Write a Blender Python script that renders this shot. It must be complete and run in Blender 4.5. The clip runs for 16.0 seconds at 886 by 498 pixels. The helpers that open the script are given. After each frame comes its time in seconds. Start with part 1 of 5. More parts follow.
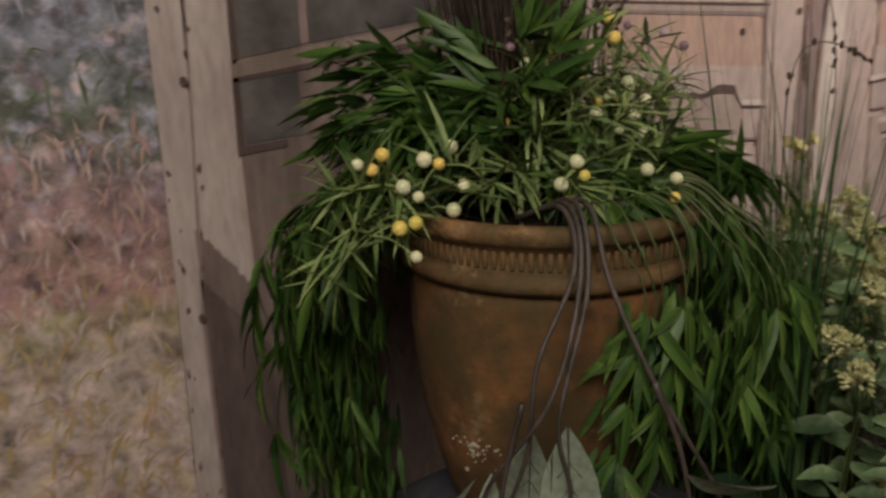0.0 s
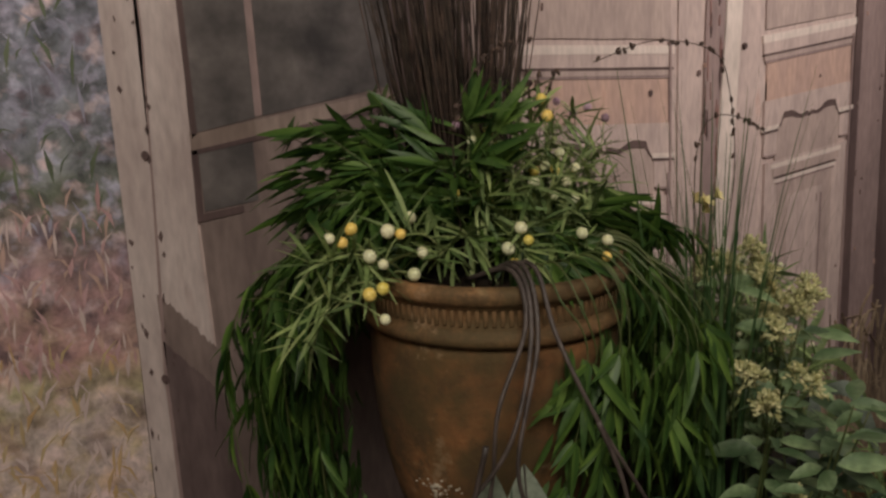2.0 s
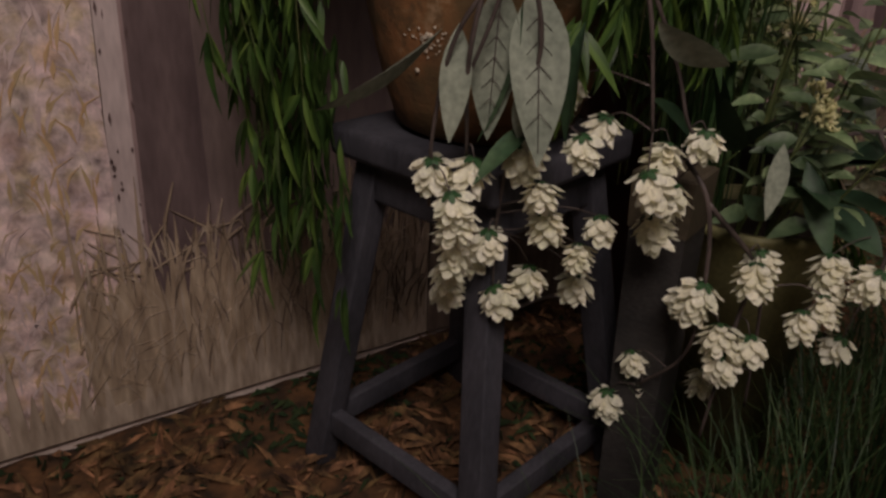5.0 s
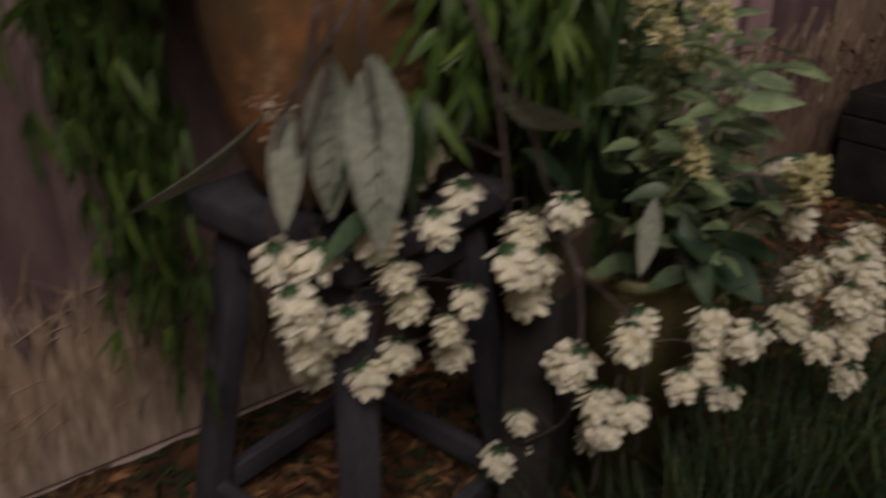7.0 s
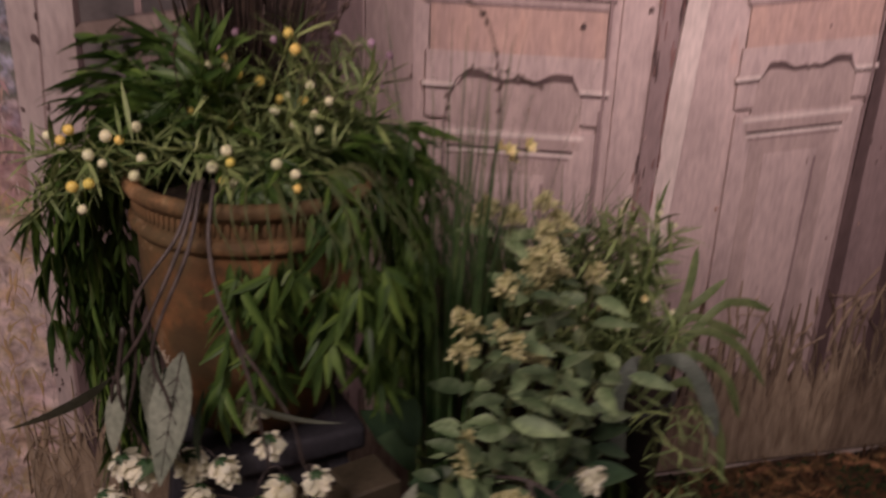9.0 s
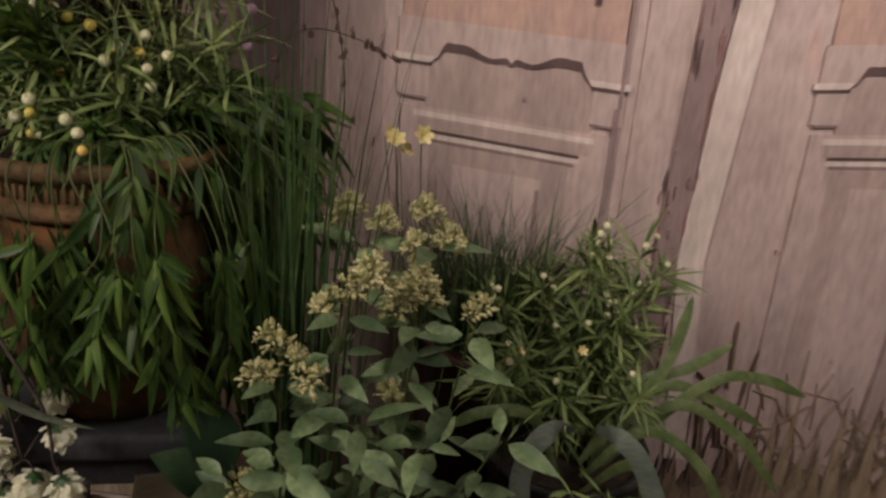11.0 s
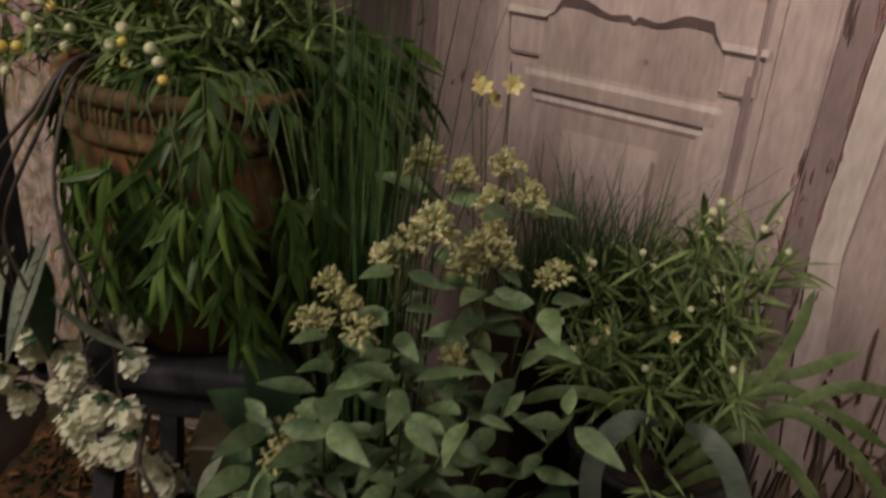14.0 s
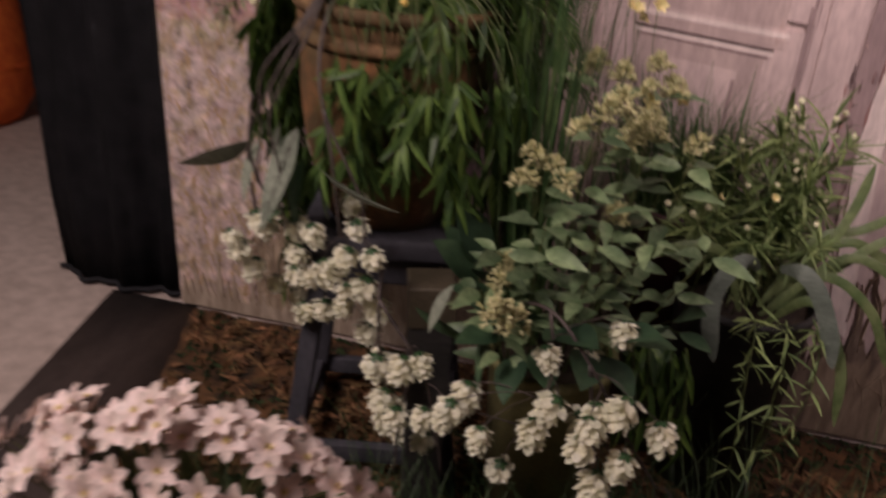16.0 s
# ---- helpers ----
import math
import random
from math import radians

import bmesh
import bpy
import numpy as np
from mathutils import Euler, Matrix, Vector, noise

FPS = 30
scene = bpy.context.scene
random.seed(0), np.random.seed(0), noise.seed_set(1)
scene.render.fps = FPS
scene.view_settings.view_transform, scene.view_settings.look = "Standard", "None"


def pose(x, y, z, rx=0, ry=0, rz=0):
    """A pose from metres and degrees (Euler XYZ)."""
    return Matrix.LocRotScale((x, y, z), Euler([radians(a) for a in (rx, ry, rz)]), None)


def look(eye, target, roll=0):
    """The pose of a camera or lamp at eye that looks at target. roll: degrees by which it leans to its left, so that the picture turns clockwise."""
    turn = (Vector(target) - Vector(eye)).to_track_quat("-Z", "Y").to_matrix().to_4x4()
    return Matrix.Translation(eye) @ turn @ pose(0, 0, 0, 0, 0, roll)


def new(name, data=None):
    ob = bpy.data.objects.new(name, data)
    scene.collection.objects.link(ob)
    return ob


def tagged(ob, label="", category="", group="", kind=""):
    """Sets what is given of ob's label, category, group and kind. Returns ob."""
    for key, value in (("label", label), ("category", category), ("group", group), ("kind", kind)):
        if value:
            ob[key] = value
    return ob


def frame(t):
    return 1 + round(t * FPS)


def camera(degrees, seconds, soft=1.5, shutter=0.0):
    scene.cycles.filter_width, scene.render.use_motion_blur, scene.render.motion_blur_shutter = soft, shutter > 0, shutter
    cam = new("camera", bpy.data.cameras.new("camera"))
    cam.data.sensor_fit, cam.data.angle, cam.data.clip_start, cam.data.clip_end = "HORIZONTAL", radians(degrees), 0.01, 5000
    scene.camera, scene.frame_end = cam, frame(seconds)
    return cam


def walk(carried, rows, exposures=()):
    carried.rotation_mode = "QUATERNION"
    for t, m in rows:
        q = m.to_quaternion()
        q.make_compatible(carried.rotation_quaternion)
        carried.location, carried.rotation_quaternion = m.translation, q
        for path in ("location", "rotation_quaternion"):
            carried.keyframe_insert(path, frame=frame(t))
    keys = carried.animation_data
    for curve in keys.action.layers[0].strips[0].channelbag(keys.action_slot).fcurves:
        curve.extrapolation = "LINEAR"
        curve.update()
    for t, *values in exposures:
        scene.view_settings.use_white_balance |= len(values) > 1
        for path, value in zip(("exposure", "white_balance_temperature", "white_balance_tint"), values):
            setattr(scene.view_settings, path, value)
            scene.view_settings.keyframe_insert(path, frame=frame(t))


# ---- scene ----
cam = camera(57.6, 16.0, soft=2.7, shutter=0.8)
PATH = [
    (0, (0.186, -1.377, 1.316), (0.991, 0.384, 0.812), -2.8),
    (0.5, (0.133, -1.336, 1.296), (1.08, 0.364, 0.83), -2.8),
    (1, (0.108, -1.346, 1.295), (1.045, 0.351, 0.802), -2.6),
    (1.5, (0.082, -1.414, 1.355), (1.064, 0.261, 0.874), -3.1),
    (2, (0.09, -1.442, 1.383), (1.091, 0.235, 0.95), -3.3),
    (2.5, (0.091, -1.439, 1.36), (1.095, 0.226, 0.894), -3.1),
    (3, (0.068, -1.43, 1.239), (1.015, 0.23, 0.65), -3.3),
    (3.5, (0.044, -1.398, 1.119), (1.027, 0.218, 0.469), -0.8),
    (4, (0.059, -1.401, 1.093), (1.043, 0.179, 0.36), -1.3),
    (4.5, (0.053, -1.382, 0.996), (1.073, 0.153, 0.219), 0.3),
    (4.7, (0.047, -1.388, 0.966), (1.069, 0.134, 0.168), 1.4),
    (6.8, (0.144, -1.349, 1.022), (1.221, 0.08, 0.129), 1.2),
    (7, (0.198, -1.361, 1.046), (1.324, 0.051, 0.187), 0.5),
    (7.5, (0.326, -1.369, 1.077), (1.48, -0.004, 0.179), -0.9),
    (8, (0.447, -1.379, 1.213), (1.459, 0.076, 0.287), -2.5),
    (8.5, (0.594, -1.537, 1.348), (1.414, 0.075, 0.494), -4.4),
    (9, (0.794, -1.827, 1.48), (1.236, -0.012, 0.764), 1.8),
    (9.4, (0.948, -1.896, 1.549), (1.344, -0.067, 0.843), 2.4),
    (9.5, (0.992, -1.889, 1.554), (1.361, -0.066, 0.82), 1.3),
    (9.7, (1.072, -1.838, 1.543), (1.381, -0.017, 0.776), 1.4),
    (11.8, (1.55, -1.434, 1.389), (1.171, 0.377, 0.63), 3.9),
    (12, (1.568, -1.38, 1.381), (1.157, 0.423, 0.62), 4.3),
    (12.5, (1.559, -1.348, 1.336), (1.127, 0.432, 0.532), 5.8),
    (13, (1.529, -1.418, 1.36), (1.027, 0.345, 0.56), 4.5),
    (13.5, (1.524, -1.472, 1.367), (1.019, 0.288, 0.562), 4.3),
    (14, (1.526, -1.519, 1.375), (1.013, 0.23, 0.55), 3.9),
    (14.5, (1.454, -1.622, 1.372), (0.928, 0.096, 0.494), 4.7),
    (15, (1.361, -1.739, 1.353), (0.935, 0.002, 0.465), 4.8),
    (15.5, (1.319, -1.835, 1.317), (0.956, -0.115, 0.364), 4.3),
    (16, (1.299, -2.015, 1.333), (0.871, -0.259, 0.477), 3.9),
]
EXPOSURES = [(0.0, -0.38, 6600, -5.0), (1.5, -0.42, 6550, -2.0), (3.0, -0.33, 6500, -5.0), (3.5, -0.25, 6500, 1.0), (4.5, -0.33, 6500, 11.0), (7.5, -0.38, 6500, 15.0), (8.5, -0.58, 6500, 24.0), (9.0, -0.27, 6700, 24.0), (9.7, -0.2, 6850, 13.0), (11.8, -0.4, 6650, 1.0), (13.0, -0.5, 6850, -6.0), (14.0, -0.42, 6750, 0.0), (15.0, -0.13, 6500, 16.0), (16.0, 0.03, 6550, 20.0)]
walk(cam, [(t, look(eye, target, roll)) for t, eye, target, roll in PATH], EXPOSURES)

# light: a dim indoor hall lit from overhead
world = bpy.data.worlds.new("hall_air")
world.use_nodes = True
world.node_tree.nodes["Background"].inputs[0].default_value = (0.9, 0.82, 0.85, 1)
world.node_tree.nodes["Background"].inputs[1].default_value = 0.2
scene.world = world


def ceiling_lamp(name, eye, target, power, size, colour, beam=180):
    lamp = bpy.data.lights.new(name, "AREA")
    lamp.energy, lamp.size, lamp.color = power, size, colour
    lamp.spread = math.radians(beam)
    ob = new(name, lamp)
    ob.matrix_basis = look(eye, target)
    return ob


ceiling_lamp("hall_lamp", (-0.35, -2.2, 2.65), (0.9, -0.3, 0.7), 57, 1.0, (1.0, 0.86, 0.8))
ceiling_lamp("hall_lamp", (2.6, -1.9, 2.7), (1.95, 0.0, 1.72), 12, 0.8, (1.0, 0.85, 0.84), 78)

# ---- tools ----
rnd = random.Random(7)
V = Vector


def bm_mesh(bm, name, smooth=True):
    data = bpy.data.meshes.new(name)
    bmesh.ops.recalc_face_normals(bm, faces=bm.faces)
    bm.to_mesh(data)
    bm.free()
    if smooth:
        for p in data.polygons:
            p.use_smooth = True
    return data


def thing(name, base, label, category, group="", kind=""):
    ob = new(name)
    ob.empty_display_size = 0.05
    ob.matrix_basis = Matrix.Translation(base)
    return tagged(ob, label, category, group, kind)


def part(name, bm, material, parent, label="", smooth=True):
    """A bmesh in world places, linked as one mesh under a thing or a part."""
    data = bm_mesh(bm, name, smooth)
    data.materials.append(material)
    return place(name, data, Matrix.Identity(4), parent, label)


def root_of(ob):
    m = Matrix.Identity(4)
    while ob is not None:
        m = ob.matrix_basis @ m
        ob = ob.parent
    return m


def place(name, data, m, parent, label=""):
    """An object on shared mesh data at the world pose m, under parent."""
    ob = new(name, data)
    if parent is not None:
        ob.parent = parent
        ob.matrix_basis = root_of(parent).inverted() @ m
    else:
        ob.matrix_basis = m
    return tagged(ob, label)


def frame_along(p, d, up=(0, 0, 1), roll=0.0, s=1.0):
    """A pose at p whose x axis runs along d and whose z axis is near up."""
    x = V(d).normalized()
    u = V(up)
    y = u.cross(x)
    if y.length < 1e-4:
        y = V((0, 1, 0)).cross(x)
    y.normalize()
    z = x.cross(y)
    m = Matrix((x, y, z)).transposed().to_4x4()
    return Matrix.Translation(p) @ m @ Matrix.Rotation(roll, 4, "X") @ Matrix.Diagonal((s, s, s, 1))


def tube(bm, pts, r0, r1, sides=5):
    rings = []
    n = len(pts)
    for i, p in enumerate(pts):
        d = V(pts[min(i + 1, n - 1)]) - V(pts[max(i - 1, 0)])
        m = frame_along(p, d)
        r = r0 + (r1 - r0) * i / max(1, n - 1)
        rings.append([bm.verts.new(m @ V((0, r * math.cos(a), r * math.sin(a)))) for a in [2 * math.pi * k / sides for k in range(sides)]])
    for a, b in zip(rings, rings[1:]):
        for k in range(sides):
            bm.faces.new((a[k], a[(k + 1) % sides], b[(k + 1) % sides], b[k]))
    bm.faces.new(rings[0][::-1])
    bm.faces.new(rings[-1])


def curve(pts, n=10):
    """A smooth line through the points."""
    pts = [V(p) for p in pts]
    q = [2 * pts[0] - pts[1], *pts, 2 * pts[-1] - pts[-2]]
    out = []
    for i in range(1, len(q) - 2):
        for k in range(n):
            t = k / n
            a, b, c, d = q[i - 1:i + 3]
            out.append(0.5 * ((2 * b) + (c - a) * t + (2 * a - 5 * b + 4 * c - d) * t * t + (3 * b - a - 3 * c + d) * t ** 3))
    return out + [pts[-1]]


def lathe(bm, profile, centre, sides=48):
    rings = []
    for r, z in profile:
        rings.append([bm.verts.new((centre[0] + r * math.cos(a), centre[1] + r * math.sin(a), z)) for a in [2 * math.pi * k / sides for k in range(sides)]])
    for a, b in zip(rings, rings[1:]):
        for k in range(sides):
            bm.faces.new((a[k], a[(k + 1) % sides], b[(k + 1) % sides], b[k]))
    return rings


def box(bm, m, sx, sy, sz, bevel=0.0):
    made = bmesh.ops.create_cube(bm, size=1.0, matrix=m @ Matrix.Diagonal((sx, sy, sz, 1)))
    if bevel:
        edges = {e for v in made["verts"] for e in v.link_edges}
        bmesh.ops.bevel(bm, geom=list(edges), offset=bevel, segments=2, affect="EDGES", profile=0.6)


def beam(bm, a, b, w, d, up=(0, 0, 1), bevel=0.003):
    a, b = V(a), V(b)
    m = frame_along((a + b) / 2, b - a, up)
    box(bm, m, (b - a).length, w, d, bevel)


def prism(bm, pts, y0, y1):
    """A flat outline in x and z between two depths."""
    top = [bm.verts.new((x, y1, z)) for x, z in pts]
    low = [bm.verts.new((x, y0, z)) for x, z in pts]
    bm.faces.new(top)
    for i in range(len(pts)):
        j = (i + 1) % len(pts)
        bm.faces.new((top[i], low[i], low[j], top[j]))


def leaf_data(name, material, length, width, fold=0.15, droop=0.15, widest=0.4, stations=6, cup=0.0):
    """A leaf along +x with a midrib, pointed at both ends."""
    bm = bmesh.new()
    rows = []
    for i in range(stations + 1):
        u = i / stations
        k = (u / widest) if u < widest else (1 - u) / (1 - widest)
        w = 0.5 * width * max(0.02, math.sin(0.5 * math.pi * min(1, k)) ** 0.9)
        x, z = length * u, -droop * length * u * u
        rows.append([bm.verts.new((x, -w, z + fold * w + cup * w * w / width)), bm.verts.new((x, 0, z)), bm.verts.new((x, w, z + fold * w + cup * w * w / width))])
    for a, b in zip(rows, rows[1:]):
        bm.faces.new((a[0], b[0], b[1], a[1]))
        bm.faces.new((a[1], b[1], b[2], a[2]))
    data = bm_mesh(bm, name)
    data.materials.append(material)
    return data


def joined(name, placed, material, parent, label=""):
    """Many leaves, given as (mesh, pose), joined into one mesh part of kind stuff."""
    verts, faces = [], []
    for data, m in placed:
        i = len(verts)
        verts += [tuple(m @ v.co) for v in data.vertices]
        faces += [tuple(i + k for k in p.vertices) for p in data.polygons]
    data = bpy.data.meshes.new(name)
    data.from_pydata(verts, [], faces)
    for p in data.polygons:
        p.use_smooth = True
    data.materials.append(material)
    ob = place(name, data, Matrix.Identity(4), parent, label)
    ob["kind"] = "stuff"
    return ob


def ball_data(name, material, r, squash=1.0, cuts=2):
    bm = bmesh.new()
    bmesh.ops.create_icosphere(bm, subdivisions=cuts, radius=r, matrix=Matrix.Diagonal((1, 1, squash, 1)))
    data = bm_mesh(bm, name)
    data.materials.append(material)
    return data


# ---- materials ----
def nodes_of(name):
    m = bpy.data.materials.new(name)
    m.use_nodes = True
    t = m.node_tree
    return m, t, t.nodes, t.links, t.nodes["Principled BSDF"]


def material(name, a, b, rough=0.6, scale=30.0, fine=180.0, stretch=(1, 1, 1), bump=0.2, metal=0.0, vary=0.25, spec=0.4, random_from=None, third=None, translucent=0.0, amp=0.2):
    """Two colours mixed by coarse noise, darkened and lightened by fine noise; vary: how far single objects differ."""
    m, t, n, l, bsdf = nodes_of(name)
    co = n.new("ShaderNodeTexCoord")
    mp = n.new("ShaderNodeMapping")
    mp.inputs["Scale"].default_value = stretch
    l.new(co.outputs["Object"], mp.inputs[0])
    big, small = n.new("ShaderNodeTexNoise"), n.new("ShaderNodeTexNoise")
    big.inputs["Scale"].default_value, big.inputs["Detail"].default_value = scale, 5
    small.inputs["Scale"].default_value, small.inputs["Detail"].default_value = fine, 4
    l.new(mp.outputs[0], big.inputs["Vector"])
    l.new(mp.outputs[0], small.inputs["Vector"])
    ramp = n.new("ShaderNodeValToRGB")
    e = ramp.color_ramp.elements
    e[0].position, e[1].position = 0.35, 0.65
    e[0].color, e[1].color = (*a, 1), (*b, 1)
    if third:
        x = e.new(0.8)
        x.color = (*third, 1)
    l.new(big.outputs["Fac"], ramp.inputs[0])
    hsv = n.new("ShaderNodeHueSaturation")
    l.new(ramp.outputs[0], hsv.inputs["Color"])
    mr = n.new("ShaderNodeMapRange")
    mr.inputs[1].default_value, mr.inputs[2].default_value = 0.3, 0.7
    mr.inputs[3].default_value, mr.inputs[4].default_value = 1 - amp, 1 + amp
    l.new(small.outputs["Fac"], mr.inputs[0])
    if random_from:
        src = n.new("ShaderNodeObjectInfo" if random_from == "object" else "ShaderNodeNewGeometry")
        r = n.new("ShaderNodeMapRange")
        r.inputs[3].default_value, r.inputs[4].default_value = 1 - vary, 1 + vary
        l.new(src.outputs["Random" if random_from == "object" else "Random Per Island"], r.inputs[0])
        mul = n.new("ShaderNodeMath")
        mul.operation = "MULTIPLY"
        l.new(mr.outputs[0], mul.inputs[0])
        l.new(r.outputs[0], mul.inputs[1])
        l.new(mul.outputs[0], hsv.inputs["Value"])
        h = n.new("ShaderNodeMapRange")
        h.inputs[3].default_value, h.inputs[4].default_value = 0.515, 0.485
        l.new(src.outputs["Random" if random_from == "object" else "Random Per Island"], h.inputs[0])
        l.new(h.outputs[0], hsv.inputs["Hue"])
    else:
        l.new(mr.outputs[0], hsv.inputs["Value"])
    l.new(hsv.outputs[0], bsdf.inputs["Base Color"])
    bsdf.inputs["Roughness"].default_value = rough
    bsdf.inputs["Metallic"].default_value = metal
    bsdf.inputs["Specular IOR Level"].default_value = spec
    if bump:
        bp = n.new("ShaderNodeBump")
        bp.inputs["Strength"].default_value, bp.inputs["Distance"].default_value = bump, 0.004
        l.new(small.outputs["Fac"], bp.inputs["Height"])
        l.new(bp.outputs[0], bsdf.inputs["Normal"])
    if translucent:
        tr = n.new("ShaderNodeBsdfTranslucent")
        mix = n.new("ShaderNodeMixShader")
        mix.inputs[0].default_value = translucent
        l.new(hsv.outputs[0], tr.inputs["Color"])
        l.new(bsdf.outputs[0], mix.inputs[1])
        l.new(tr.outputs[0], mix.inputs[2])
        l.new(mix.outputs[0], n["Material Output"].inputs[0])
    return m


M_TERRA = material("terracotta", (0.13, 0.06, 0.025), (0.26, 0.115, 0.042), 0.9, 11, 120, bump=0.35, third=(0.22, 0.14, 0.065))


def weathered(m):
    """Dark algae patches and a few pale lichen specks on fired clay."""
    t = m.node_tree
    n, l, bsdf = t.nodes, t.links, t.nodes["Principled BSDF"]
    old = bsdf.inputs["Base Color"].links[0].from_socket
    co = n.new("ShaderNodeTexCoord")
    for scale, lo, hi, colour, detail in ((7.5, 0.4, 0.56, (0.065, 0.05, 0.02), 10), (26.0, 0.5, 0.6, (0.085, 0.05, 0.022), 9), (11.0, 0.6, 0.7, (0.36, 0.24, 0.14), 10)):
        tex = n.new("ShaderNodeTexNoise")
        tex.inputs["Scale"].default_value, tex.inputs["Detail"].default_value, tex.inputs["Roughness"].default_value = scale, detail, 0.7
        l.new(co.outputs["Object"], tex.inputs["Vector"])
        mr = n.new("ShaderNodeMapRange")
        mr.inputs[1].default_value, mr.inputs[2].default_value, mr.inputs[4].default_value = lo, hi, 0.78
        l.new(tex.outputs["Fac"], mr.inputs[0])
        mix = n.new("ShaderNodeMix")
        mix.data_type = "RGBA"
        l.new(mr.outputs[0], mix.inputs["Factor"])
        l.new(old, mix.inputs[6])
        mix.inputs[7].default_value = (*colour, 1)
        old = mix.outputs[2]
    l.new(old, bsdf.inputs["Base Color"])


weathered(M_TERRA)
M_RIM = material("terracotta_rim", (0.17, 0.088, 0.04), (0.29, 0.15, 0.062), 0.8, 14, 160, bump=0.3, third=(0.4, 0.3, 0.16))
weathered(M_RIM)
M_SOIL = material("potting_soil", (0.02, 0.014, 0.01), (0.05, 0.035, 0.022), 0.95, 40, 200, bump=0.8)
M_LICHEN = material("pale_lichen", (0.4, 0.33, 0.24), (0.55, 0.48, 0.38), 0.95, 60, 200, bump=0.3)
M_BAMBOO = material("bamboo_leaf", (0.026, 0.066, 0.011), (0.12, 0.2, 0.04), 0.45, 16, 90, (0.3, 3, 1), 0.15, vary=0.45, random_from="object", translucent=0.2)
# darker copy of bamboo_leaf: the shade within the sprays, put into the colour
M_BAMBOO_SHADED = material("bamboo_leaf_shaded", (0.024, 0.06, 0.013), (0.085, 0.15, 0.034), 0.5, 16, 90, (1, 1, 1), 0.1, vary=0.5, random_from="island", translucent=0.2)
M_CANE = material("bamboo_cane", (0.05, 0.08, 0.02), (0.1, 0.11, 0.04), 0.5, 30)
M_NEEDLE = material("narrow_leaf", (0.17, 0.235, 0.075), (0.36, 0.41, 0.18), 0.55, 20, 90, (0.5, 2, 1), 0.1, vary=0.3, random_from="object", translucent=0.12)
M_NEEDLE_G = material("green_narrow_leaf", (0.15, 0.23, 0.07), (0.34, 0.42, 0.18), 0.55, 20, 90, (0.5, 2, 1), 0.1, vary=0.35, random_from="object", translucent=0.12)
# the narrow leaf colours darkened, so shade among the leaves is painted in
M_NEEDLE_SHADED = material("narrow_leaf_shaded", (0.09, 0.14, 0.042), (0.22, 0.28, 0.1), 0.55, 20, 90, (1, 1, 1), 0.1, vary=0.4, random_from="island", translucent=0.12)
M_YELLOW = material("yellow_berry", (0.72, 0.53, 0.1), (0.85, 0.67, 0.2), 0.4, 60, 200, bump=0.08, vary=0.12, random_from="object")
M_WHITE = material("cream_berry", (0.62, 0.6, 0.33), (0.78, 0.76, 0.52), 0.4, 60, 200, bump=0.08, vary=0.12, random_from="object")
M_MAUVE = material("mauve_berry", (0.3, 0.16, 0.24), (0.48, 0.32, 0.4), 0.45, 60, 200, bump=0.08, vary=0.3, random_from="object")
M_STEM = material("brown_stem", (0.036, 0.027, 0.024), (0.1, 0.076, 0.067), 0.5, 40, 200, (1, 1, 0.3), 0.4)
M_SAGE = material("sage_leaf", (0.17, 0.195, 0.145), (0.25, 0.275, 0.21), 0.75, 14, 110, bump=0.25, vary=0.18, random_from="object", translucent=0.1)
M_DARKLEAF = material("dark_leaf", (0.02, 0.05, 0.025), (0.045, 0.085, 0.04), 0.5, 14, 90, bump=0.2, vary=0.3, random_from="object")
M_PETAL = material("cream_petal", (0.8, 0.78, 0.57), (0.9, 0.88, 0.74), 0.6, 50, 220, bump=0.1, vary=0.14, random_from="island", translucent=0.3)
M_CALYX = material("calyx_green", (0.016, 0.055, 0.02), (0.04, 0.095, 0.032), 0.5, 30, vary=0.2, random_from="island")
M_OVATE = material("ovate_leaf", (0.08, 0.135, 0.058), (0.24, 0.315, 0.165), 0.5, 14, 100, bump=0.2, vary=0.55, random_from="object", translucent=0.15)
M_BUD = material("cream_bud", (0.3, 0.29, 0.11), (0.68, 0.64, 0.36), 0.55, 60, 200, bump=0.1, vary=0.3, random_from="island")
M_YELLOWPETAL = material("yellow_petal", (0.66, 0.55, 0.22), (0.8, 0.72, 0.38), 0.55, 50, 200, bump=0.1, vary=0.15, random_from="island", translucent=0.15)
M_PINKPETAL = material("blush_petal", (0.74, 0.58, 0.52), (0.86, 0.72, 0.66), 0.6, 40, 200, bump=0.1, vary=0.12, random_from="island", translucent=0.18)
M_REED = material("reed_blade", (0.03, 0.075, 0.022), (0.08, 0.13, 0.045), 0.5, 20, 90, vary=0.4, random_from="object", translucent=0.12)
M_BLADE = material("grass_blade", (0.022, 0.055, 0.018), (0.06, 0.1, 0.035), 0.5, 20, 90, vary=0.4, random_from="island", translucent=0.12)
M_PALEBLADE = material("pale_blade", (0.1, 0.145, 0.05), (0.2, 0.24, 0.1), 0.5, 20, 90, vary=0.3, random_from="island", translucent=0.12)
M_STRAP = material("silver_strap_leaf", (0.105, 0.128, 0.1), (0.165, 0.19, 0.155), 0.7, 20, 130, (0.3, 2, 1), 0.25)
M_TWIG = material("dark_twig", (0.03, 0.02, 0.016), (0.085, 0.055, 0.04), 0.8, 40, 200, vary=0.4, random_from="island", bump=0.3)
M_STOOL = material("worn_blue_paint", (0.034, 0.034, 0.042), (0.07, 0.067, 0.08), 0.75, 9, 130, (1, 1, 0.4), 0.4, third=(0.085, 0.045, 0.036))
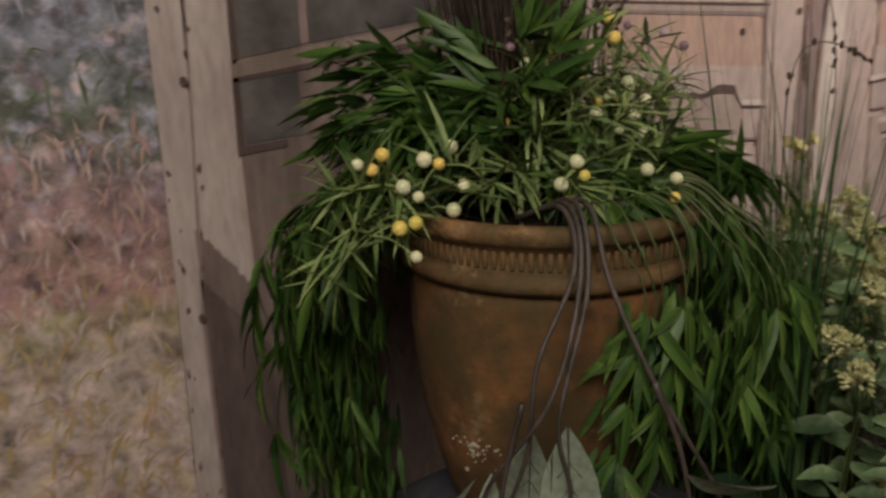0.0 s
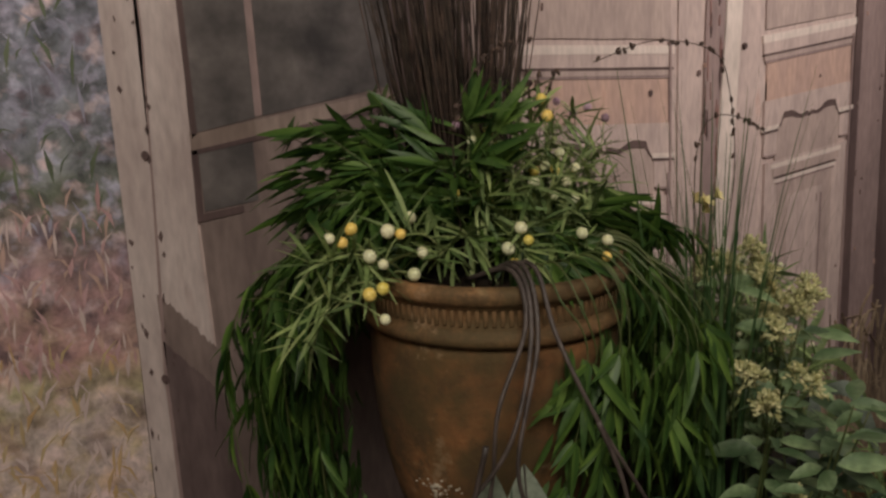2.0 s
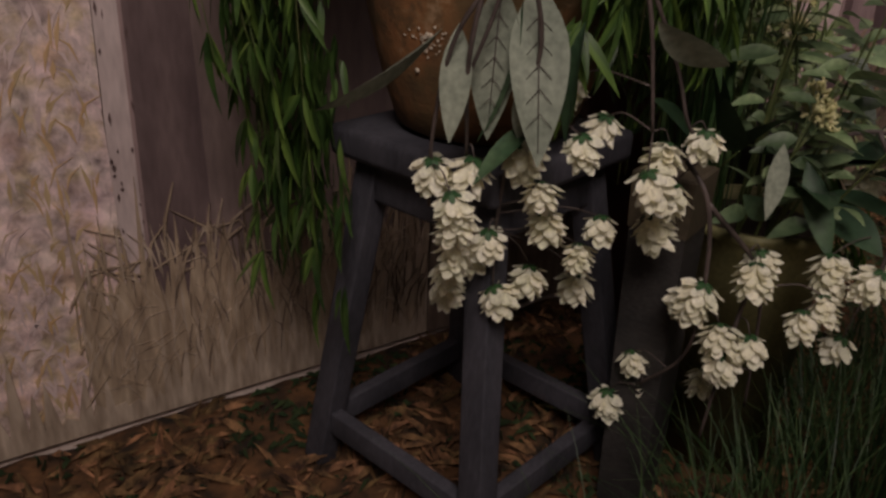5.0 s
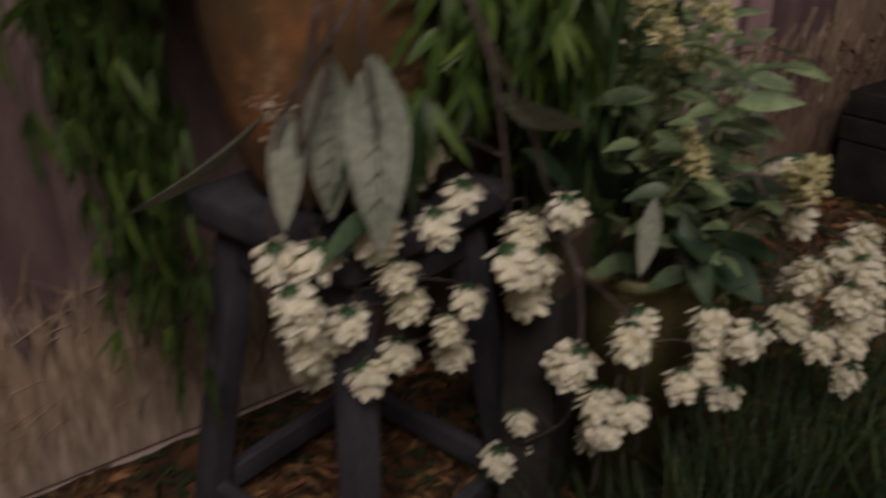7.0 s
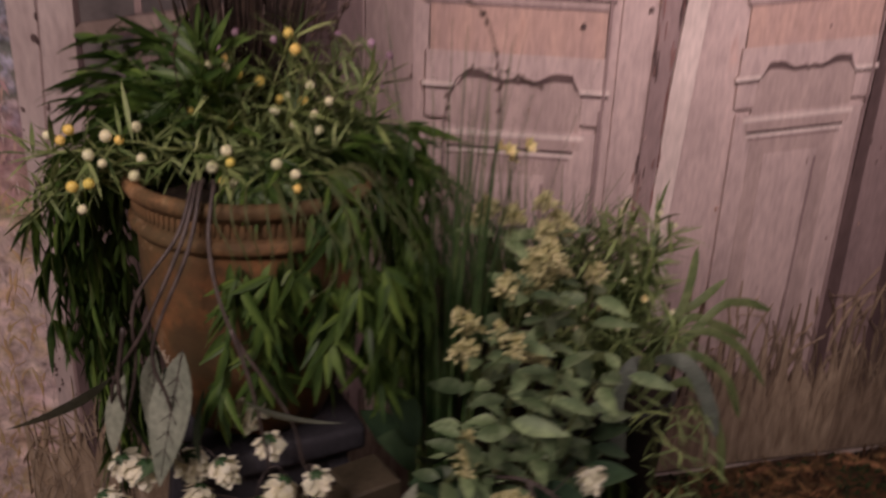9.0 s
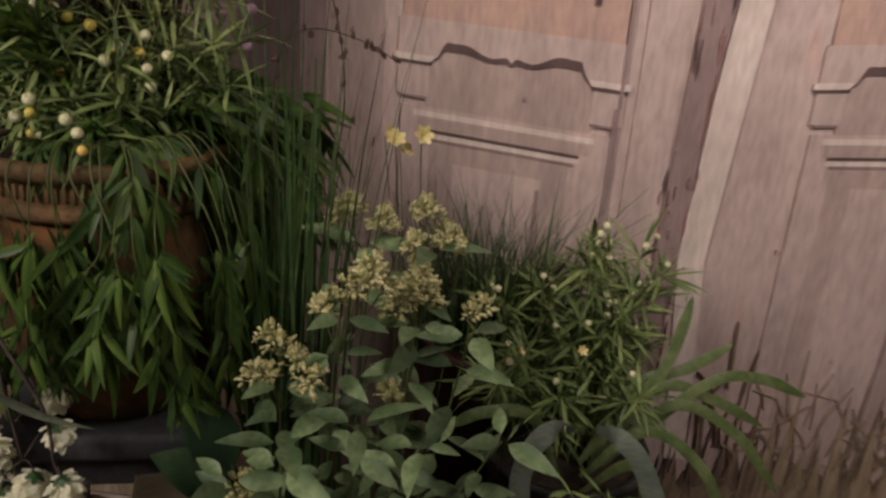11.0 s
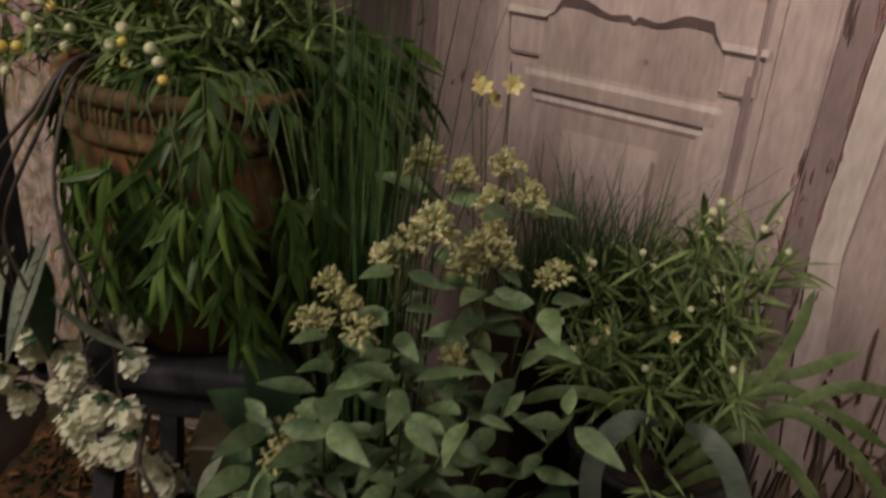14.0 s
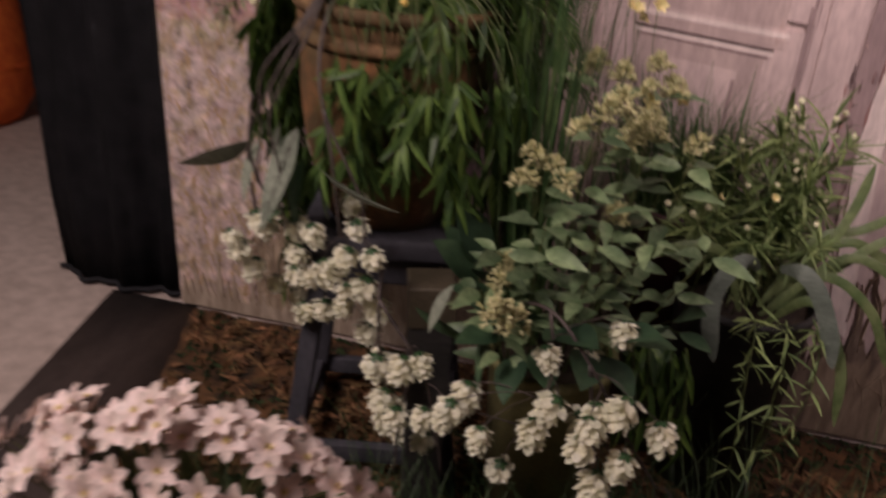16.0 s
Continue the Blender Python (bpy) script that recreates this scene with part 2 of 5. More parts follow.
M_VASE = material("olive_brown_wrap", (0.055, 0.044, 0.026), (0.09, 0.07, 0.045), 0.6, 10, 120, bump=0.05, spec=0.5)
M_OLIVE = material("olive_wrap", (0.16, 0.15, 0.06), (0.25, 0.235, 0.105), 0.55, 7, 120, bump=0.15)
M_BOX = material("blackened_timber", (0.022, 0.021, 0.02), (0.045, 0.041, 0.038), 0.7, 12, 140, (0.3, 1, 1), 0.4)
M_MAROON = material("dark_maroon_glaze", (0.035, 0.014, 0.014), (0.07, 0.026, 0.026), 0.5, 9, 120, bump=0.1)
M_DRAPE = material("black_cloth", (0.008, 0.008, 0.01), (0.018, 0.017, 0.02), 0.9, 15, 300, bump=0.3)
M_CARPET = material("beige_carpet", (0.46, 0.37, 0.32), (0.6, 0.49, 0.43), 0.95, 20, 350, bump=0.6)
M_BOARD = material("dark_brown_board", (0.05, 0.036, 0.032), (0.085, 0.062, 0.054), 0.7, 8, 120, (1, 0.3, 1), 0.3)
M_MOSS = material("moss_and_bark_mat", (0.02, 0.014, 0.008), (0.16, 0.075, 0.03), 0.95, 14, 60, bump=1.0, third=(0.045, 0.06, 0.02))
M_BARK = material("bark_chip", (0.03, 0.016, 0.008), (0.31, 0.17, 0.075), 0.9, 30, 150, bump=0.5, vary=0.5, random_from="island")
M_MOSSBIT = material("moss_tuft", (0.013, 0.03, 0.01), (0.042, 0.062, 0.02), 0.9, 40, 200, vary=0.4, random_from="island")
M_ORANGE = material("orange_cloth", (0.6, 0.1, 0.02), (0.75, 0.16, 0.03), 0.85, 20, 300, bump=0.3)
M_HALL = material("hall_paint", (0.2, 0.18, 0.18), (0.26, 0.23, 0.23), 0.9, 2, 60, bump=0.1)


def print_ink(name, a, b, third=None, scale=7.0, streak=(2.0, 1, 0.5), fine=45.0):
    return material(name, a, b, 0.75, scale, fine, streak, 0.02, third=third, spec=0.25, amp=0.13)


P_DOOR = print_ink("print_door", (0.42, 0.32, 0.3), (0.55, 0.42, 0.39), (0.48, 0.28, 0.22))
P_DOORHI = print_ink("print_door_light", (0.56, 0.46, 0.42), (0.7, 0.58, 0.53))
P_WARM = print_ink("print_warm_panel", (0.42, 0.285, 0.25), (0.52, 0.345, 0.285), (0.5, 0.255, 0.19))
P_RECESS = print_ink("print_recess", (0.36, 0.27, 0.25), (0.45, 0.34, 0.31), (0.42, 0.24, 0.19))
P_SHADE = print_ink("print_shadow", (0.085, 0.055, 0.055), (0.13, 0.085, 0.08))
P_HALF = print_ink("print_halftone", (0.24, 0.17, 0.165), (0.31, 0.22, 0.21))
P_POST = print_ink("print_post", (0.39, 0.305, 0.29), (0.53, 0.435, 0.415), (0.3, 0.215, 0.2))
P_POSTDARK = print_ink("print_dark_wood", (0.1, 0.068, 0.068), (0.17, 0.12, 0.115))
P_BLUSH = print_ink("print_blush_leaf", (0.5, 0.38, 0.36), (0.6, 0.48, 0.46))
P_STRAW = print_ink("print_straw_leaf", (0.4, 0.29, 0.15), (0.5, 0.38, 0.22))
P_OCHRE = print_ink("print_ochre_leaf", (0.42, 0.27, 0.13), (0.52, 0.36, 0.2))
P_ROSE = print_ink("print_rose_leaf", (0.4, 0.23, 0.23), (0.52, 0.33, 0.34))
P_LILAC = print_ink("print_lilac_leaf", (0.26, 0.24, 0.32), (0.38, 0.36, 0.44))
P_LEAFSHADE = print_ink("print_leaf_shade", (0.09, 0.11, 0.07), (0.17, 0.19, 0.12))
P_RUST = print_ink("print_rust", (0.17, 0.075, 0.07), (0.33, 0.19, 0.17))
P_WOOD = print_ink("print_brown_wood", (0.15, 0.108, 0.1), (0.23, 0.17, 0.155))
P_WOODLIGHT = print_ink("print_brown_rail", (0.2, 0.145, 0.125), (0.33, 0.25, 0.22))
P_PANE = print_ink("print_pane", (0.04, 0.035, 0.036), (0.165, 0.14, 0.135), (0.1, 0.088, 0.065), scale=6, streak=(1, 1, 1))
P_TAN = print_ink("print_dry_grass", (0.26, 0.19, 0.13), (0.44, 0.34, 0.24), (0.5, 0.41, 0.31), 16, (3, 1, 0.6))
P_TANMID = print_ink("print_brown_grass", (0.19, 0.135, 0.095), (0.32, 0.24, 0.17), None, 16, (3, 1, 0.6))
P_TANLIGHT = print_ink("print_pale_grass", (0.3, 0.23, 0.17), (0.5, 0.4, 0.31), None, 16, (3, 1, 0.6))
P_TANDARK = print_ink("print_grass_shadow", (0.12, 0.085, 0.065), (0.22, 0.16, 0.12), None, 16, (3, 1, 0.6))


def meadow_ink():
    """The blurred printed meadow: bands of colour up the print, broken by noise."""
    m, t, n, l, bsdf = nodes_of("print_meadow")
    co = n.new("ShaderNodeTexCoord")
    sep = n.new("ShaderNodeSeparateXYZ")
    l.new(co.outputs["Object"], sep.inputs[0])
    big = n.new("ShaderNodeTexNoise")
    big.inputs["Scale"].default_value, big.inputs["Detail"].default_value = 9, 3
    l.new(co.outputs["Object"], big.inputs["Vector"])
    add = n.new("ShaderNodeMath")
    add.operation = "MULTIPLY_ADD"
    add.inputs[1].default_value = 0.35
    l.new(big.outputs["Fac"], add.inputs[0])
    l.new(sep.outputs["Z"], add.inputs[2])
    mr = n.new("ShaderNodeMapRange")
    mr.inputs[1].default_value, mr.inputs[2].default_value = 0.1, 1.9
    l.new(add.outputs[0], mr.inputs[0])
    ramp = n.new("ShaderNodeValToRGB")
    e = ramp.color_ramp.elements
    stops = ((0.0, (0.54, 0.41, 0.35)), (0.14, (0.6, 0.46, 0.41)), (0.3, (0.58, 0.45, 0.43)), (0.48, (0.56, 0.44, 0.41)), (0.535, (0.36, 0.3, 0.2)), (0.58, (0.4, 0.24, 0.22)), (0.66, (0.35, 0.22, 0.23)), (0.72, (0.16, 0.17, 0.13)), (0.8, (0.25, 0.25, 0.3)), (1.0, (0.15, 0.15, 0.2)))
    e[0].position, e[0].color = stops[0][0], (*stops[0][1], 1)
    e[1].position, e[1].color = stops[-1][0], (*stops[-1][1], 1)
    for p, c in stops[1:-1]:
        x = e.new(p)
        x.color = (*c, 1)
    l.new(mr.outputs[0], ramp.inputs[0])
    fine = n.new("ShaderNodeTexNoise")
    fine.inputs["Scale"].default_value, fine.inputs["Detail"].default_value, fine.inputs["Distortion"].default_value = 20, 7, 0.25
    l.new(co.outputs["Object"], fine.inputs["Vector"])
    val = n.new("ShaderNodeMapRange")
    val.inputs[1].default_value, val.inputs[2].default_value, val.inputs[3].default_value, val.inputs[4].default_value = 0.3, 0.7, 0.3, 1.7
    l.new(fine.outputs["Fac"], val.inputs[0])
    fine.inputs["Roughness"].default_value = 0.68
    hue = n.new("ShaderNodeTexNoise")
    hue.inputs["Scale"].default_value = 14
    l.new(co.outputs["Object"], hue.inputs["Vector"])
    hm = n.new("ShaderNodeMapRange")
    hm.inputs[1].default_value, hm.inputs[2].default_value, hm.inputs[3].default_value, hm.inputs[4].default_value = 0.3, 0.7, 0.475, 0.525
    l.new(hue.outputs["Fac"], hm.inputs[0])
    hsv = n.new("ShaderNodeHueSaturation")
    colour = ramp.outputs[0]
    for scale, lo, hi, most, zlo, zhi, tone in ((15.0, 0.46, 0.64, 0.75, 0.95, 1.15, (0.075, 0.08, 0.07)), (34.0, 0.5, 0.66, 0.8, 1.0, 1.2, (0.42, 0.39, 0.5)), (24.0, 0.54, 0.68, 0.8, 0.75, 0.85, (0.58, 0.44, 0.45)), (26.0, 0.47, 0.62, 0.6, 1.0, 0.75, (0.42, 0.31, 0.16)), (15.0, 0.54, 0.68, 0.6, 1.0, 0.75, (0.27, 0.17, 0.13)), (22.0, 0.55, 0.66, 0.75, 0.75, 0.95, (0.12, 0.08, 0.09))):
        spot = n.new("ShaderNodeTexNoise")
        spot.inputs["Scale"].default_value, spot.inputs["Detail"].default_value = scale, 4
        l.new(co.outputs["Object"], spot.inputs["Vector"])
        amount = n.new("ShaderNodeMapRange")
        amount.inputs[1].default_value, amount.inputs[2].default_value, amount.inputs[4].default_value = lo, hi, most
        l.new(spot.outputs["Fac"], amount.inputs[0])
        gate = n.new("ShaderNodeMapRange")
        gate.inputs[1].default_value, gate.inputs[2].default_value = zlo, zhi
        l.new(sep.outputs["Z"], gate.inputs[0])
        both = n.new("ShaderNodeMath")
        both.operation = "MULTIPLY"
        l.new(amount.outputs[0], both.inputs[0])
        l.new(gate.outputs[0], both.inputs[1])
        mix = n.new("ShaderNodeMix")
        mix.data_type = "RGBA"
        l.new(both.outputs[0], mix.inputs["Factor"])
        l.new(colour, mix.inputs[6])
        mix.inputs[7].default_value = (*tone, 1)
        colour = mix.outputs[2]
    l.new(colour, hsv.inputs["Color"])
    l.new(val.outputs[0], hsv.inputs["Value"])
    l.new(hm.outputs[0], hsv.inputs["Hue"])
    l.new(hsv.outputs[0], bsdf.inputs["Base Color"])
    bsdf.inputs["Roughness"].default_value = 0.75
    bsdf.inputs["Specular IOR Level"].default_value = 0.25
    return m


P_MEADOW = meadow_ink()

# ---- the large structure ----
def slab(name, x0, x1, y0, y1, z0, z1, mat, label, category, kind="structure"):
    bm = bmesh.new()
    box(bm, Matrix.Translation(((x0 + x1) / 2, (y0 + y1) / 2, (z0 + z1) / 2)), x1 - x0, y1 - y0, z1 - z0)
    data = bm_mesh(bm, name, False)
    data.materials.append(mat)
    return tagged(new(name, data), label, category, "", kind)


slab("floor", -4.0, 5.5, -5.0, 4.0, -0.12, -0.012, M_CARPET, "pale beige carpet of the exhibition hall", "floor")
slab("wall_north", -4.0, 5.5, 4.0, 4.15, -0.12, 3.6, M_HALL, "plain grey hall wall", "wall")
slab("wall_south", -4.0, 5.5, -5.15, -5.0, -0.12, 3.6, M_HALL, "plain grey hall wall", "wall")
slab("wall_west", -4.15, -4.0, -5.0, 4.0, -0.12, 3.6, M_HALL, "plain grey hall wall", "wall")
slab("wall_east", 5.5, 5.65, -5.0, 4.0, -0.12, 3.6, M_HALL, "plain grey hall wall", "wall")
slab("ceiling", -4.0, 5.5, -5.0, 4.0, 3.6, 3.75, M_HALL, "dark hall ceiling", "ceiling")


def low_sheet(name, outline, z, thick, mat, label, category, relief=0.0, step=0.03, kind="structure"):
    bm = bmesh.new()
    x0, x1 = min(p[0] for p in outline), max(p[0] for p in outline)
    y0, y1 = min(p[1] for p in outline), max(p[1] for p in outline)
    face = bm.faces.new([bm.verts.new((x, y, z)) for x, y in outline])
    ext = bmesh.ops.extrude_face_region(bm, geom=[face])
    bmesh.ops.translate(bm, verts=[v for v in ext["geom"] if isinstance(v, bmesh.types.BMVert)], vec=(0, 0, -thick))
    if relief:
        for axis, a, b in ((0, x0, x1), (1, y0, y1)):
            c = a + step
            while c < b:
                co, no = [0, 0, 0], [0, 0, 0]
                co[axis], no[axis] = c, 1
                bmesh.ops.bisect_plane(bm, geom=bm.verts[:] + bm.edges[:] + bm.faces[:], plane_co=co, plane_no=no)
                c += step
        for v in bm.verts:
            if v.co.z > z - 1e-4:
                v.co.z += relief * (noise.noise(v.co * 9) + 0.5 * noise.noise(v.co * 31))
    data = bm_mesh(bm, name)
    data.materials.append(mat)
    return tagged(new(name, data), label, category, "", kind)


low_sheet("moss_mat", [(0.0, -0.02), (0.13, -0.43), (0.3, -1.05), (0.45, -1.5), (3.6, -1.5), (3.6, -0.02)], 0.0, 0.011, M_MOSS, "brown bark and moss mat under the display", "ground", 0.012, 0.045)
low_sheet("base_board", [(-0.31, 0.0), (-0.17, -0.68), (-0.02, -1.3), (0.5, -1.6), (0.48, -1.5), (0.3, -1.05), (0.13, -0.43), (0.0, 0.0)], -0.004, 0.008, M_BOARD, "dark brown board beside the moss mat", "board")

# ---- the printed backdrop ----
ARCH = ((0, -0.01), (0.04, 0.0), (0.1, 0.032), (0.2, 0.032), (0.38, 0.014), (0.47, 0.019), (0.5, 0.01), (0.53, 0.019), (0.62, 0.014), (0.8, 0.034), (0.92, 0.032), (0.97, 0.0), (1, -0.01))


def backdrop():
    x0, x1, top = -0.055, 3.75, 2.3
    bm = bmesh.new()
    box(bm, Matrix.Translation(((x0 + x1) / 2, 0.012, top / 2 + 0.002)), x1 - x0, 0.02, top)
    data = bm_mesh(bm, "backdrop", False)
    data.materials.append(P_DOOR)
    board = tagged(new("backdrop", data), "printed photo backdrop of a meadow, a window and worn pink doors", "backdrop", "", "structure")

    def ink(name, pts, layer, mat):
        b = bmesh.new()
        prism(b, pts, 0.0025, -0.0012 * layer)
        part(name, b, mat, board, "", False)

    def strip(name, a, b, h, layer, mat):
        ink(name, [a, b, (b[0], b[1] - h), (a[0], a[1] - h)], layer, mat)

    # meadow, post, window
    ink("printed_meadow", [(x0, 0.004), (0.31, 0.004), (0.305, 0.5), (0.322, 1.14), (0.345, top), (x0, top)], 1, P_MEADOW)
    ink("printed_post", [(0.305, 0.3), (0.346, 0.3), (0.352, 0.88), (0.372, 1.18), (0.389, 1.46), (0.4, top), (0.345, top), (0.322, 1.14), (0.306, 0.6)], 1, P_POST)
    ink("printed_crack", [(0.346, 0.3), (0.3535, 0.3), (0.358, 0.88), (0.376, 1.18), (0.392, 1.46), (0.403, top), (0.4, top), (0.389, 1.46), (0.372, 1.18), (0.352, 0.88)], 2, P_HALF)
    ink("printed_post", [(0.352, 0.66), (0.452, 0.66), (0.443, 1.1), (0.449, 1.28), (0.455, 1.46), (0.46, top), (0.403, top), (0.376, 1.18), (0.358, 0.88)], 1, P_POST)
    ragged = [(0.464 - 0.106 * k / 40, 0.8 + 0.14 * k / 40 + rnd.uniform(-0.004, 0.004)) for k in range(41)]
    rough = [(x, zz + 0.09 + rnd.uniform(-0.004, 0.004)) for x, zz in ragged]
    ink("printed_wood", [(0.352, 0.2), (0.475, 0.2), (0.468, 0.5), *rough, (0.3575, 0.7)], 1.6, P_WOOD)
    ink("printed_dark_wood", [(0.352, 0.2), (0.475, 0.2), (0.468, 0.5), *ragged, (0.3565, 0.7)], 2, P_POSTDARK)
    for k in range(46):
        zz = rnd.uniform(0.3, 1.6)
        xx = rnd.choice((0.312, 0.348, 0.351)) + 0.028 * zz - 0.012 + rnd.uniform(-0.006, 0.01)
        w, h = rnd.uniform(0.001, 0.004), rnd.uniform(0.003, 0.012)
        ink("printed_fleck", [(xx - w, zz), (xx, zz - h), (xx + w, zz), (xx + rnd.uniform(-w, w), zz + h)], 3, P_SHADE)
    ink("printed_dark_wood", [(0.46, 0.2), (0.9, 0.2), (0.9, 1.4), (0.447, 1.3)], 0.5, P_WOOD)
    ink("printed_pane", [(0.458, 1.3), (0.57, 1.318), (0.575, top), (0.464, top)], 2, P_PANE)
    ink("printed_pane", [(0.584, 1.32), (0.86, 1.36), (0.86, top), (0.589, top)], 2, P_PANE)
    ink("printed_bar", [(0.569, 1.32), (0.583, 1.322), (0.589, top), (0.576, top)], 2.6, P_HALF)
    ink("printed_rail", [(0.449, 1.27), (0.86, 1.325), (0.86, 1.35), (0.449, 1.298)], 3, P_WOODLIGHT)
    ink("printed_shadow", [(0.449, 1.262), (0.86, 1.315), (0.86, 1.325), (0.449, 1.27)], 3, P_SHADE)
    ink("printed_pane", [(0.46, 1.16), (0.56, 1.168), (0.56, 1.278), (0.46, 1.265)], 2, P_PANE)
    ink("printed_shadow", [(0.444, 1.142), (0.53, 1.15), (0.53, 1.162), (0.456, 1.156), (0.458, 1.27), (0.448, 1.27)], 3, P_SHADE)
    ink("printed_shadow", [(0.452, 1.29), (0.462, 1.3), (0.468, top), (0.458, top)], 3, P_SHADE)
    # brown jamb between window and doors
    ink("printed_jamb", [(0.86, 0.2), (1.03, 0.2), (1.03, top), (0.86, top)], 2, P_POSTDARK)
    ink("printed_jamb", [(0.985, 0.2), (1.035, 0.2), (1.045, top), (0.99, top)], 3, P_HALF)

    def leaf(o, w, k, scallop):
        """One door leaf's printed panels; o: its inner left, w: its inner width, k: the rise of its lines to the side."""
        z = lambda x, h: h + (k - scallop * max(0, 1.42 - max(h, 1.0))) * (x - o)  # noqa: E731
        q = lambda u: o + u * w  # noqa: E731

        def bar(name, u0, u1, h, thick, layer, mat):
            strip(name, (q(u0), z(q(u0), h)), (q(u1), z(q(u1), h)), thick, layer, mat)

        def pane(name, u0, u1, h0, h1, layer, mat):
            ink(name, [(q(u0), z(q(u0), h0)), (q(u1), z(q(u1), h0)), (q(u1), z(q(u1), h1)), (q(u0), z(q(u0), h1))], layer, mat)

        # upper frieze with its moulding
        pane("printed_panel", 0.0, 1.0, 1.44, top - 0.2, 2, P_RECESS)
        pane("printed_panel", 0.02, 0.98, 1.2, 1.352, 2, P_WARM)
        bar("printed_moulding", -0.03, 1.03, 1.425, 0.02, 3, P_DOORHI)
        bar("printed_moulding", -0.02, 1.02, 1.405, 0.03, 3, P_DOOR)
        bar("printed_shadow", -0.02, 1.02, 1.376, 0.006, 4, P_SHADE)
        bar("printed_moulding", -0.01, 1.01, 1.37, 0.012, 3, P_RECESS)
        bar("printed_shadow", 0.0, 1.0, 1.358, 0.007, 4, P_HALF)
        # field below the frieze, with the scalloped edge
        pane("printed_panel", 0.13, 0.87, 1.0, 1.215, 3, P_RECESS)
        edge, low = [], []
        for i in range(41):
            u = i / 40
            d = next(d0 + (d1 - d0) * (0.5 - 0.5 * math.cos(math.pi * (u - u0) / (u1 - u0))) for (u0, d0), (u1, d1) in zip(ARCH, ARCH[1:]) if u <= u1)
            bump = max(0, d) / 0.034
            x = q(0.14 + 0.72 * u)
            edge.append((x, z(x, 1.178 + d)))
            low.append((x, z(x, 1.178 + d - 0.004 - 0.014 * bump)))
        ink("printed_frieze", [(q(0.0), z(q(0.0), 1.25)), (q(0.0), z(q(0.0), 1.178)), *edge, (q(1.0), z(q(1.0), 1.178)), (q(1.0), z(q(1.0), 1.25))], 4, P_DOOR)
        ink("printed_shadow", edge + low[::-1], 5, P_SHADE)
        pane("printed_panel", 0.02, 0.98, 1.25, 1.3, 3, P_WARM)
        # small pilasters at both sides
        for u in (0.0, 0.87):
            pane("printed_pilaster", u, u + 0.14, 1.1, 1.168, 4, P_DOOR)
            bar("printed_moulding", u - 0.02, u + 0.16, 1.18, 0.012, 5, P_DOORHI)
            bar("printed_shadow", u - 0.01, u + 0.15, 1.168, 0.007, 5, P_SHADE)
            bar("printed_shadow", u + 0.02, u + 0.13, 1.1, 0.005, 5, P_HALF)
        # lower panel with its stepped frame
        pane("printed_panel", 0.02, 0.98, 0.2, 1.08, 4, P_DOOR)
        bar("printed_moulding", 0.08, 0.9, 1.072, 0.012, 5, P_DOORHI)
        bar("printed_moulding", 0.1, 0.88, 1.058, 0.022, 5, P_RECESS)
        bar("printed_shadow", 0.12, 0.84, 1.035, 0.006, 6, P_SHADE)
        bar("printed_moulding", 0.12, 0.84, 1.028, 0.01, 5, P_DOORHI)
        bar("printed_shadow", 0.14, 0.82, 1.017, 0.005, 6, P_HALF)
        pane("printed_panel", 0.16, 0.8, 0.3, 1.009, 5, P_RECESS)
        pane("printed_panel", 0.27, 0.68, 0.3, 0.972, 6, P_DOOR)
        ink("printed_shadow", [(q(0.66), z(q(0.66), 0.95)), (q(0.68), z(q(0.68), 0.95)), (q(0.66), 0.35), (q(0.64), 0.35)], 7, P_HALF)
        ink("printed_shadow", [(q(0.97), 1.1), (q(0.995), 1.1), (q(1.0), 0.25), (q(0.965), 0.25)], 6, P_HALF)
        ink("printed_shadow", [(q(0.985), 1.42), (q(1.0), 1.42), (q(1.0), 1.1), (q(0.985), 1.1)], 6, P_HALF)

    leaf(1.185, 0.445, -0.032, 0.16)
    leaf(1.99, 0.39, 0.1, 0.05)
    for k in range(60):  # worn spots in the printed paint
        xx, zz = rnd.choice((rnd.uniform(1.74, 1.79), rnd.uniform(1.05, 1.16), rnd.uniform(2.4, 2.55), rnd.uniform(1.2, 2.35))), rnd.uniform(0.5, 1.6)
        w, h = rnd.uniform(0.0006, 0.002), rnd.uniform(0.003, 0.012)
        ink("printed_fleck", [(xx - w, zz), (xx - 0.4 * w, zz - h), (xx + w, zz - 0.3 * h), (xx + 0.3 * w, zz + h)], 7.5, rnd.choice((P_HALF, P_WARM, P_HALF)))
    for k in range(70):  # rusty paint peeling beside the meeting strip
        zz = rnd.uniform(0.4, 1.7)
        xx = rnd.choice((1.742, 1.788)) + 0.03 * max(0, zz - 0.8) + rnd.gauss(0, 0.006)
        w, h = rnd.uniform(0.001, 0.004), rnd.uniform(0.01, 0.045)
        ink("printed_peel", [(xx - w, zz), (xx - 0.2 * w, zz - h), (xx + w, zz - 0.4 * h), (xx + 0.6 * w, zz + 0.2 * h), (xx + 0.3 * w, zz + h)], 5, rnd.choice((P_RUST, P_RUST, P_SHADE)))
    # stiles, meeting strip and the far jambs
    ink("printed_stile", [(1.045, 0.2), (1.16, 0.2), (1.15, top), (1.05, top)], 1, P_RECESS)
    ink("printed_stile", [(1.655, 0.2), (1.735, 0.2), (1.74, top), (1.66, top)], 2, P_DOOR)
    ink("printed_peel", [(1.738, 0.3), (1.786, 0.3), (1.79, 0.8), (1.8, 1.14), (1.825, 1.45), (1.86, top), (1.79, top), (1.755, 1.45), (1.742, 0.9)], 3, P_HALF)
